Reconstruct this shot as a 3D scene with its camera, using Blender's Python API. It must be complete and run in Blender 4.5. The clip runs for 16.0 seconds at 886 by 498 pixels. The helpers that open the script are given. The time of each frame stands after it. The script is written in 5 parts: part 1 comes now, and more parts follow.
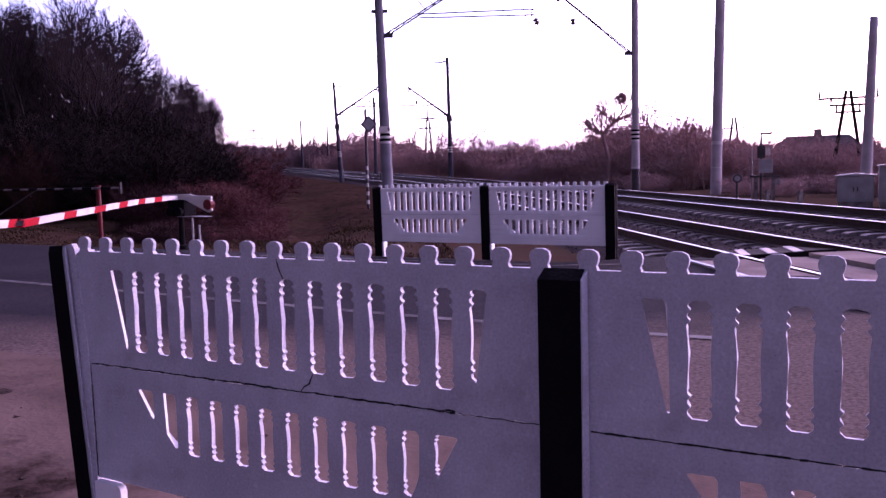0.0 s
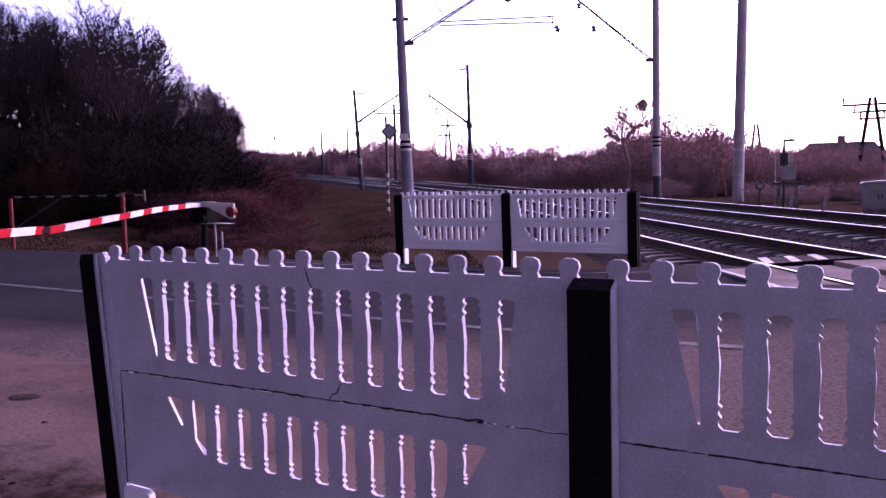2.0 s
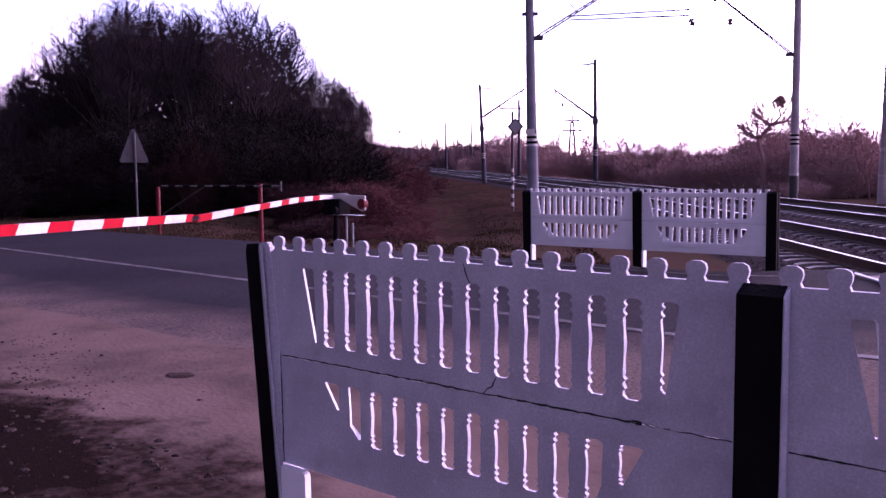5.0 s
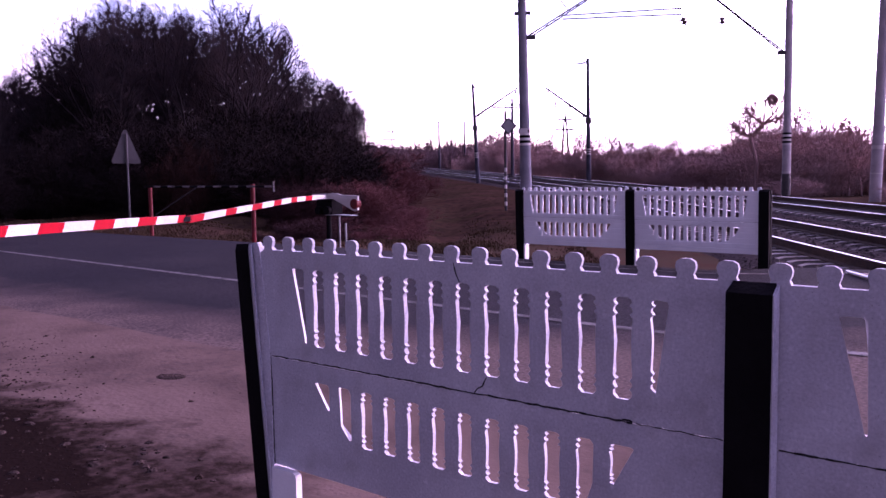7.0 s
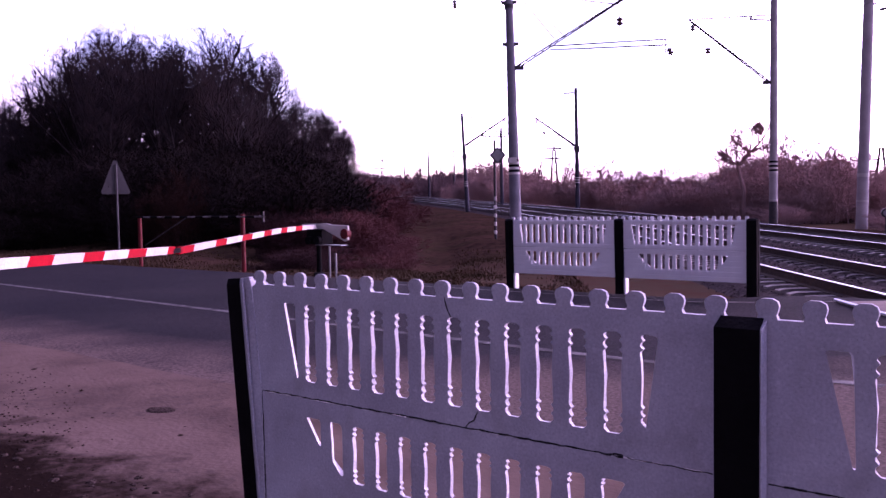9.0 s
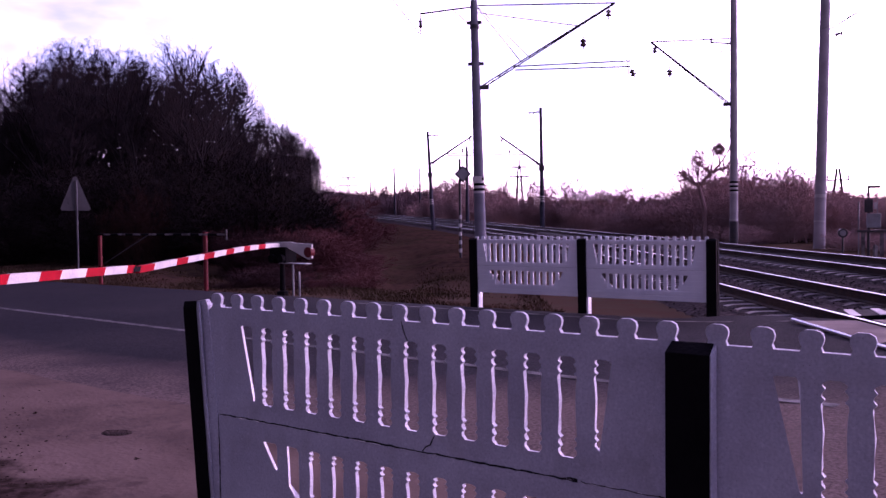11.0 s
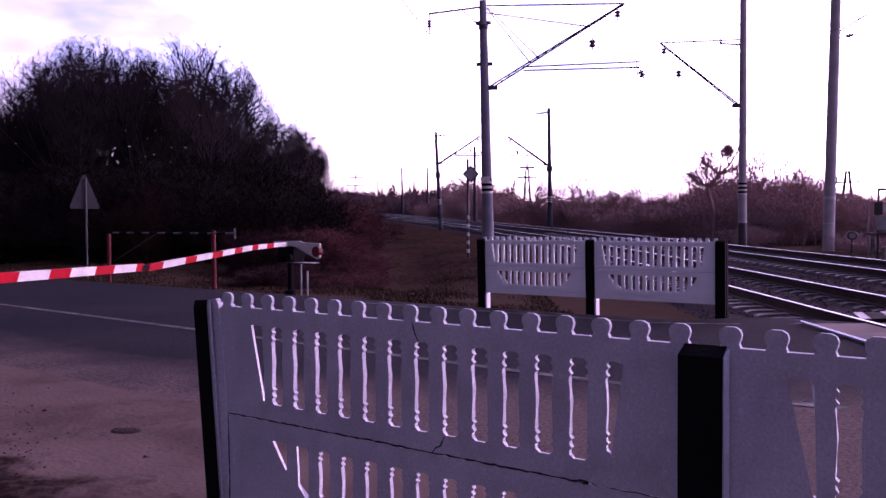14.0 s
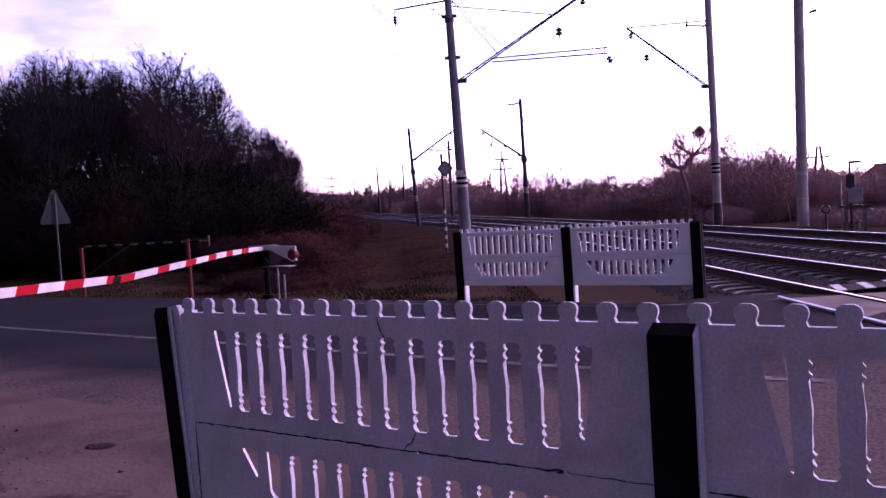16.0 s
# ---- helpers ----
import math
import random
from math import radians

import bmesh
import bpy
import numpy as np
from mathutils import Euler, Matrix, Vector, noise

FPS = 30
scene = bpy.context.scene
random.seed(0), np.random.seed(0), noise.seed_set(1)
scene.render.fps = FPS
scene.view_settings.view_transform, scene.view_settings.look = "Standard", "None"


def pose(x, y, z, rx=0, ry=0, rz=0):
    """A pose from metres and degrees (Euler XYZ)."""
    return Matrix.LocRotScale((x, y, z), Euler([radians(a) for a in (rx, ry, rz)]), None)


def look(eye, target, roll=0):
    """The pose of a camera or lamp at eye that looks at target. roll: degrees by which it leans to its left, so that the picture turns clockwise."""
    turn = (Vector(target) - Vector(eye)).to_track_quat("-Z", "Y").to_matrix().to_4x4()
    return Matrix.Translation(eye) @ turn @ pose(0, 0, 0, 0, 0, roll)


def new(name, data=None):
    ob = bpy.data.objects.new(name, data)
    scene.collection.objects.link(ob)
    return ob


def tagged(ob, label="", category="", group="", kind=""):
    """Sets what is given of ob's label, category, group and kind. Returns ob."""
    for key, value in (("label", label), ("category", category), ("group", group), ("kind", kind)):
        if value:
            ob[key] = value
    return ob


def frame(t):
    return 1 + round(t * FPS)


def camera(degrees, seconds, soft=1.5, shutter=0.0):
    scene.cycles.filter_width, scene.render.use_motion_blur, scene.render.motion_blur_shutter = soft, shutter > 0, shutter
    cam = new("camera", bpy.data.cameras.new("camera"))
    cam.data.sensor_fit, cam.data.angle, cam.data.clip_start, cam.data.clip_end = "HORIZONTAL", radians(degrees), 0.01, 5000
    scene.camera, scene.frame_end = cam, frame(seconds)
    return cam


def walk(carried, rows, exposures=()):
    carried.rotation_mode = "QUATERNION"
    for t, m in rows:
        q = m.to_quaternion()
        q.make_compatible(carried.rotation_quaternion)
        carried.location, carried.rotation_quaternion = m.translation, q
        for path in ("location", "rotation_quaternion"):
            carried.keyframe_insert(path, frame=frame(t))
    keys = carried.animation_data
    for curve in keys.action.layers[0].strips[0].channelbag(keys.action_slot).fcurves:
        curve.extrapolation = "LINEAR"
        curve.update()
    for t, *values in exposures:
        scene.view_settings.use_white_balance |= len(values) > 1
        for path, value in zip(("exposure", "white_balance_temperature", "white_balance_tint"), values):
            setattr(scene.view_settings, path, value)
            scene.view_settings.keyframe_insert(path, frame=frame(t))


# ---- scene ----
cam = camera(54.3, 16.0)
PATH = [
    (0, (0.977, -2.237, 1.414), (-0.027, -0.517, 1.232), -1.5),
    (0.5, (0.969, -2.235, 1.414), (-0.058, -0.528, 1.238), -1.6),
    (1, (0.957, -2.239, 1.418), (-0.086, -0.541, 1.248), -1.6),
    (1.5, (0.959, -2.243, 1.418), (-0.076, -0.54, 1.247), -1.4),
    (2, (0.958, -2.259, 1.424), (-0.085, -0.561, 1.259), -1.5),
    (2.5, (0.952, -2.275, 1.427), (-0.129, -0.6, 1.262), -1.5),
    (3, (0.922, -2.314, 1.443), (-0.242, -0.699, 1.248), 0.4),
    (3.5, (0.891, -2.358, 1.451), (-0.343, -0.795, 1.276), 0.3),
    (4, (0.878, -2.368, 1.448), (-0.383, -0.825, 1.274), -0.2),
    (6.3, (0.871, -2.359, 1.434), (-0.398, -0.823, 1.262), -0.8),
    (6.5, (0.87, -2.354, 1.436), (-0.399, -0.819, 1.26), -0.9),
    (7, (0.878, -2.349, 1.437), (-0.379, -0.803, 1.264), -0.8),
    (7.5, (0.877, -2.342, 1.435), (-0.374, -0.792, 1.258), -0.8),
    (8, (0.884, -2.35, 1.442), (-0.361, -0.793, 1.276), -0.4),
    (8.5, (0.885, -2.359, 1.456), (-0.368, -0.805, 1.334), -1.0),
    (9, (0.891, -2.37, 1.462), (-0.35, -0.805, 1.354), -1.0),
    (9.5, (0.902, -2.365, 1.467), (-0.315, -0.781, 1.366), -0.8),
    (9.7, (0.907, -2.365, 1.47), (-0.295, -0.77, 1.373), -0.5),
    (11.8, (0.922, -2.357, 1.487), (-0.253, -0.74, 1.424), -0.8),
    (12, (0.915, -2.357, 1.486), (-0.28, -0.755, 1.418), -0.9),
    (12.5, (0.903, -2.365, 1.486), (-0.322, -0.785, 1.422), -1.0),
    (13, (0.9, -2.37, 1.487), (-0.331, -0.795, 1.425), -0.9),
    (13.5, (0.899, -2.372, 1.488), (-0.327, -0.793, 1.427), -0.7),
    (14, (0.906, -2.363, 1.486), (-0.286, -0.758, 1.418), -0.4),
    (14.5, (0.91, -2.353, 1.484), (-0.25, -0.726, 1.416), -1.1),
    (15, (0.894, -2.306, 1.479), (-0.273, -0.683, 1.407), -1.5),
    (15.5, (0.922, -2.27, 1.468), (-0.198, -0.615, 1.394), -2.4),
    (16, (0.908, -2.259, 1.463), (-0.246, -0.628, 1.384), -3.5),
]
walk(cam, [(t, look(eye, target, roll)) for t, eye, target, roll in PATH], [(0.0, -0.35, 6050, 88), (4.0, -0.2, 6050, 88), (8.0, -0.15, 6050, 89), (12.0, -0.83, 6050, 92), (16.0, -0.85, 6050, 92)])

# ---- light ----
SUN_TURN, SUN_UP = 20.0, 22.0          # degrees from +y towards +x, and above the horizon
world = bpy.data.worlds.new("sky")
scene.world = world
world.use_nodes = True
wn, wl = world.node_tree.nodes, world.node_tree.links
wn.clear()
sky = wn.new("ShaderNodeTexSky")
sky.sky_type, sky.sun_disc = "NISHITA", False
sky.sun_elevation, sky.sun_rotation = radians(SUN_UP), radians(SUN_TURN)
sky.air_density, sky.dust_density, sky.ozone_density = 1.0, 1.0, 1.0
geo = wn.new("ShaderNodeTexCoord")
stretch = wn.new("ShaderNodeMapping")
stretch.inputs["Scale"].default_value = (1.6, 1.6, 5.0)
cloud = wn.new("ShaderNodeTexNoise")
cloud.inputs["Scale"].default_value, cloud.inputs["Detail"].default_value = 2.1, 6.0
ramp = wn.new("ShaderNodeMapRange")
ramp.inputs["From Min"].default_value, ramp.inputs["From Max"].default_value = 0.43, 0.66
hue = wn.new("ShaderNodeMixRGB")
hue.blend_type = "MIX"
bw = wn.new("ShaderNodeRGBToBW")
lift = wn.new("ShaderNodeMath")
lift.operation, lift.inputs[1].default_value = "MULTIPLY", 1.75
bg = wn.new("ShaderNodeBackground")
bg.inputs["Strength"].default_value = 0.114
wout = wn.new("ShaderNodeOutputWorld")
wl.new(geo.outputs["Generated"], stretch.inputs["Vector"])
wl.new(stretch.outputs["Vector"], cloud.inputs["Vector"])
wl.new(cloud.outputs["Fac"], ramp.inputs["Value"])
wl.new(sky.outputs["Color"], bw.inputs["Color"])
wl.new(bw.outputs["Val"], lift.inputs[0])
wl.new(ramp.outputs["Result"], hue.inputs["Fac"])
wl.new(sky.outputs["Color"], hue.inputs["Color1"])
wl.new(lift.outputs["Value"], hue.inputs["Color2"])
# thin bright cloud round the sun scatters forward
aim = wn.new("ShaderNodeVectorMath")
aim.operation = "DOT_PRODUCT"
aim.inputs[1].default_value = (math.sin(radians(SUN_TURN)), math.cos(radians(SUN_TURN)), 0.05)
halo = wn.new("ShaderNodeMapRange")
halo.interpolation_type = "SMOOTHSTEP"
halo.inputs["From Min"].default_value, halo.inputs["From Max"].default_value = -0.25, 0.45
halo.inputs["To Min"].default_value, halo.inputs["To Max"].default_value = 0.72, 5.4
glow = wn.new("ShaderNodeVectorMath")
glow.operation = "SCALE"
wl.new(geo.outputs["Generated"], aim.inputs[0])
wl.new(aim.outputs["Value"], halo.inputs["Value"])
# grey undersides of the broken cloud, and a bright bank of it over the wood
under, depth, dim = wn.new("ShaderNodeTexNoise"), wn.new("ShaderNodeMapRange"), wn.new("ShaderNodeVectorMath")
under.inputs["Scale"].default_value, under.inputs["Detail"].default_value = 4.2, 5.0
depth.inputs["From Min"].default_value, depth.inputs["From Max"].default_value = 0.36, 0.6
depth.inputs["To Min"].default_value, depth.inputs["To Max"].default_value = 0.82, 1.12
dim.operation = "SCALE"
wl.new(stretch.outputs["Vector"], under.inputs["Vector"])
wl.new(under.outputs["Fac"], depth.inputs["Value"])
wl.new(hue.outputs["Color"], dim.inputs[0])
wl.new(depth.outputs["Result"], dim.inputs["Scale"])
wl.new(dim.outputs["Vector"], glow.inputs[0])
wl.new(halo.outputs["Result"], glow.inputs["Scale"])
bank, heap, lit = wn.new("ShaderNodeVectorMath"), wn.new("ShaderNodeMapRange"), wn.new("ShaderNodeVectorMath")
bank.operation, lit.operation = "DOT_PRODUCT", "SCALE"
bank.inputs[1].default_value = (-0.83, 0.5, 0.25)
heap.interpolation_type = "SMOOTHSTEP"
heap.inputs["From Min"].default_value, heap.inputs["From Max"].default_value = 0.78, 0.97
heap.inputs["To Min"].default_value, heap.inputs["To Max"].default_value = 1.0, 1.22
wl.new(geo.outputs["Generated"], bank.inputs[0])
wl.new(bank.outputs["Value"], heap.inputs["Value"])
wl.new(glow.outputs["Vector"], lit.inputs[0])
wl.new(heap.outputs["Result"], lit.inputs["Scale"])
wl.new(lit.outputs["Vector"], bg.inputs["Color"])
wl.new(bg.outputs["Background"], wout.inputs["Surface"])

sun_way = Vector((math.sin(radians(SUN_TURN)) * math.cos(radians(SUN_UP)), math.cos(radians(SUN_TURN)) * math.cos(radians(SUN_UP)), math.sin(radians(SUN_UP))))
sun = new("sun", bpy.data.lights.new("sun", "SUN"))
sun.data.energy, sun.data.angle, sun.data.color = 1.3, radians(4.0), (1.0, 0.92, 0.84)
sun.matrix_world = look(sun_way * 200, (0, 0, 0))


# ---- materials ----
def mat(name, a, b=None, rough=0.8, metal=0.0, scale=6.0, fine=60.0, bump=0.15, spread=0.5, sheen=0.2):
    """Two tones mixed by a large noise, a fine grain over both, and relief."""
    m = bpy.data.materials.new(name)
    m.use_nodes = True
    n, l = m.node_tree.nodes, m.node_tree.links
    p = n["Principled BSDF"]
    b = b or tuple(c * 0.7 for c in a)
    tc = n.new("ShaderNodeTexCoord")
    big, small = n.new("ShaderNodeTexNoise"), n.new("ShaderNodeTexNoise")
    big.inputs["Scale"].default_value, big.inputs["Detail"].default_value = scale, 5
    small.inputs["Scale"].default_value, small.inputs["Detail"].default_value = fine, 4
    edge = n.new("ShaderNodeMapRange")
    edge.inputs["From Min"].default_value, edge.inputs["From Max"].default_value = 0.5 - spread * 0.3, 0.5 + spread * 0.3
    mix, grain = n.new("ShaderNodeMixRGB"), n.new("ShaderNodeMixRGB")
    mix.inputs["Color1"].default_value, mix.inputs["Color2"].default_value = (*a, 1), (*b, 1)
    grain.blend_type, grain.inputs["Fac"].default_value = "OVERLAY", 0.35
    rr = n.new("ShaderNodeMapRange")
    rr.inputs["To Min"].default_value, rr.inputs["To Max"].default_value = max(0.05, rough - 0.12), min(1, rough + 0.12)
    bp = n.new("ShaderNodeBump")
    bp.inputs["Strength"].default_value, bp.inputs["Distance"].default_value = bump, 0.02
    l.new(tc.outputs["Object"], big.inputs["Vector"]), l.new(tc.outputs["Object"], small.inputs["Vector"])
    l.new(big.outputs["Fac"], edge.inputs["Value"]), l.new(edge.outputs["Result"], mix.inputs["Fac"])
    l.new(mix.outputs["Color"], grain.inputs["Color1"]), l.new(small.outputs["Fac"], grain.inputs["Color2"])
    l.new(grain.outputs["Color"], p.inputs["Base Color"])
    l.new(small.outputs["Fac"], rr.inputs["Value"]), l.new(rr.outputs["Result"], p.inputs["Roughness"])
    l.new(small.outputs["Fac"], bp.inputs["Height"]), l.new(bp.outputs["Normal"], p.inputs["Normal"])
    p.inputs["Metallic"].default_value = metal
    p.inputs["Specular IOR Level"].default_value = sheen
    return m


# two whitewash tones: the near fence's weaker light is put into its darker one
LIT_WHITE = mat("lit_whitewash", (0.87, 0.87, 0.88), (0.78, 0.775, 0.8), 0.85, scale=3.0, fine=90, bump=0.1, sheen=0.3)
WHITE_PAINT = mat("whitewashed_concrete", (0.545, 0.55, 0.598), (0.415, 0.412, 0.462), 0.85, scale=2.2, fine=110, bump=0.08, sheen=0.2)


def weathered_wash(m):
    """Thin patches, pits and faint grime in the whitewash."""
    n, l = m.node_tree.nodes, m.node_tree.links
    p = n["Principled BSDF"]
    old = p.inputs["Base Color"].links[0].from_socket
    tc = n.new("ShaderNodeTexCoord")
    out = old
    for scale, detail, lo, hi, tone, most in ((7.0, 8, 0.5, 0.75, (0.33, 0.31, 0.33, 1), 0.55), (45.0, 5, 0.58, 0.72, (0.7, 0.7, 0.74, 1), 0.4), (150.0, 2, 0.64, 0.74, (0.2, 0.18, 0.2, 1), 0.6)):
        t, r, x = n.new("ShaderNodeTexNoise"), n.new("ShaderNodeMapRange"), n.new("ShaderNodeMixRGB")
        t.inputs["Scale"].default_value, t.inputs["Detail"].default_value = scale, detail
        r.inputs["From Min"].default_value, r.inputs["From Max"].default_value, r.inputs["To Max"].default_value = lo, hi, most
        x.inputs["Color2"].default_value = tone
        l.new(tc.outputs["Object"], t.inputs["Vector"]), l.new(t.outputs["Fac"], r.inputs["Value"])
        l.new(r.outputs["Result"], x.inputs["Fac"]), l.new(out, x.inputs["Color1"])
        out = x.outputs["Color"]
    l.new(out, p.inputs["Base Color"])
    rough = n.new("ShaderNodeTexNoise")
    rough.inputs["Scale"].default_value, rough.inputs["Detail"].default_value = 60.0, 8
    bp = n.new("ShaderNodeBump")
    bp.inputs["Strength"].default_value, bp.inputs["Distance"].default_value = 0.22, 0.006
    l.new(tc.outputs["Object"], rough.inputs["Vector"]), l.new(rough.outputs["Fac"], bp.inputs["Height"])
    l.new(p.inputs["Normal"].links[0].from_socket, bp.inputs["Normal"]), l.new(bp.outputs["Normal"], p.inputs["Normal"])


weathered_wash(WHITE_PAINT)
BLACK_PAINT = mat("black_paint", (0.0045, 0.004, 0.005), (0.008, 0.007, 0.008), 0.85, scale=5, fine=70, bump=0.25, sheen=0.04)
CRACK = mat("crack_shadow", (0.03, 0.028, 0.03), None, 1.0)
ASPHALT = mat("worn_asphalt", (0.016, 0.0145, 0.0185), (0.024, 0.0215, 0.0245), 0.95, scale=0.35, fine=120, bump=0.22, sheen=0.03)
LINE = mat("worn_road_paint", (0.115, 0.107, 0.108), (0.03, 0.027, 0.028), 0.8, scale=5.0, fine=60, bump=0.2, spread=0.35)
CONCRETE = mat("grey_concrete", (0.23, 0.21, 0.2), (0.1, 0.085, 0.08), 0.95, scale=5.0, fine=50, bump=0.3, sheen=0.1)
DECK = mat("dusty_concrete_slab", (0.3, 0.25, 0.22), (0.2, 0.165, 0.15), 0.95, scale=1.5, fine=60, bump=0.4, sheen=0.0)
BALLAST = mat("dark_ballast", (0.03, 0.025, 0.025), (0.085, 0.07, 0.068), 0.98, scale=14, fine=30, bump=1.0, sheen=0.0)
RAIL_SIDE = mat("rusty_rail", (0.05, 0.028, 0.02), (0.03, 0.018, 0.015), 0.85, metal=0.2, scale=8, fine=90, bump=0.3)
RAIL_TOP = mat("polished_steel", (0.9, 0.88, 0.86), (0.84, 0.82, 0.8), 0.5, metal=1.0, scale=4, fine=80, bump=0.05)
RED = mat("red_paint", (0.36, 0.005, 0.009), (0.29, 0.005, 0.009), 0.75, scale=4, fine=50, bump=0.1, sheen=0.06)
DARK_RED = mat("dull_red_paint", (0.15, 0.011, 0.013), (0.1, 0.01, 0.012), 0.6, scale=4, fine=50, bump=0.2)
BAR_WHITE = mat("white_enamel", (0.54, 0.51, 0.48), (0.42, 0.39, 0.37), 0.7, scale=3, fine=50, bump=0.1)
DARK_METAL = mat("dark_painted_steel", (0.045, 0.045, 0.05), (0.07, 0.06, 0.06), 0.55, metal=0.3, scale=6, fine=60, bump=0.15)
GREY_METAL = mat("galvanised_steel", (0.3, 0.3, 0.31), (0.22, 0.22, 0.23), 0.5, metal=0.6, scale=5, fine=60, bump=0.1)
CABINET = mat("grey_cabinet_paint", (0.3, 0.31, 0.31), (0.24, 0.24, 0.24), 0.6, scale=3, fine=60, bump=0.1)
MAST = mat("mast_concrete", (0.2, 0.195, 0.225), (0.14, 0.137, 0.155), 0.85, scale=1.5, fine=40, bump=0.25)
# paler copy: sun glare on the right-hand masts is put into the colour
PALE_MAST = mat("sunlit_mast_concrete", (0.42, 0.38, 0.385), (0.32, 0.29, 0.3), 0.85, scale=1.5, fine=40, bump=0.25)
# darker copy: the distant backlit masts' shade is put into the colour
DARK_MAST = mat("shaded_mast_concrete", (0.07, 0.068, 0.085), (0.045, 0.043, 0.055), 0.85, scale=1.5, fine=40, bump=0.25)
CERAMIC = mat("glazed_insulator", (0.12, 0.06, 0.05), (0.2, 0.2, 0.2), 0.25, scale=4, fine=40, bump=0.02)
# bark, wood twigs and undergrowth: the wood's shade is in their near-black colours
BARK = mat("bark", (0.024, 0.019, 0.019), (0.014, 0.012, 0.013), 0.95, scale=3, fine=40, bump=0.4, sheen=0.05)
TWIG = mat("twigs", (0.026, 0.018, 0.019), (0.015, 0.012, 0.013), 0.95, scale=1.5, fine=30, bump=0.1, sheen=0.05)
# the sun's veil over the far scrub is put into this paler copy
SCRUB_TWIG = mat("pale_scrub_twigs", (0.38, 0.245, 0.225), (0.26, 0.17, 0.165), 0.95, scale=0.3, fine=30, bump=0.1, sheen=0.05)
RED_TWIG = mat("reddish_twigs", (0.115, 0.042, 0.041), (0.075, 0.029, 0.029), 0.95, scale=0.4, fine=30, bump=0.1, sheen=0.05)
FAR_TWIG = mat("distant_twigs", (0.17, 0.11, 0.115), (0.11, 0.075, 0.08), 0.95, scale=0.3, fine=30, bump=0.1, sheen=0.05)
# darker copy of the reddish twigs, with shade near the wood in its colour
DIM_TWIG = mat("shaded_red_twigs", (0.036, 0.015, 0.016), (0.024, 0.011, 0.012), 0.95, scale=0.4, fine=30, bump=0.1, sheen=0.05)
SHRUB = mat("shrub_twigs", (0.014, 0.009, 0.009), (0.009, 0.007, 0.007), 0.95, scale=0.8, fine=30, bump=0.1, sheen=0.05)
TAN_TWIG = mat("lit_tan_twigs", (0.032, 0.015, 0.012), (0.021, 0.011, 0.009), 0.95, scale=0.4, fine=30, bump=0.1, sheen=0.05)
DRY_GRASS = mat("dry_grass", (0.066, 0.036, 0.023), (0.042, 0.029, 0.015), 0.95, scale=0.5, fine=20, bump=0.1, sheen=0.05)
EARTH = mat("dark_earth", (0.022, 0.015, 0.013), (0.04, 0.027, 0.022), 1.0, scale=6, fine=50, bump=1.0, sheen=0.0)
CLOD = mat("trodden_clod", (0.058, 0.041, 0.036), (0.034, 0.025, 0.022), 1.0, scale=14, fine=60, bump=0.8, sheen=0.0)
ROOF = mat("dark_roof", (0.06, 0.05, 0.05), None, 0.9, scale=2, fine=30)
HOUSE_WALL = mat("house_plaster", (0.3, 0.26, 0.23), None, 0.9, scale=1, fine=30)
DULL_ZINC = mat("dull_zinc", (0.1, 0.1, 0.105), (0.07, 0.068, 0.072), 0.7, metal=0.3, scale=5, fine=60, bump=0.1, sheen=0.1)
SIGN_BACK = mat("weathered_grey_sheet", (0.028, 0.028, 0.031), (0.02, 0.02, 0.023), 0.8, scale=3, fine=60, bump=0.1, sheen=0.05)
GLASS_DARK = mat("window_glass", (0.03, 0.03, 0.035), None, 0.1, scale=1, fine=5, bump=0.0)


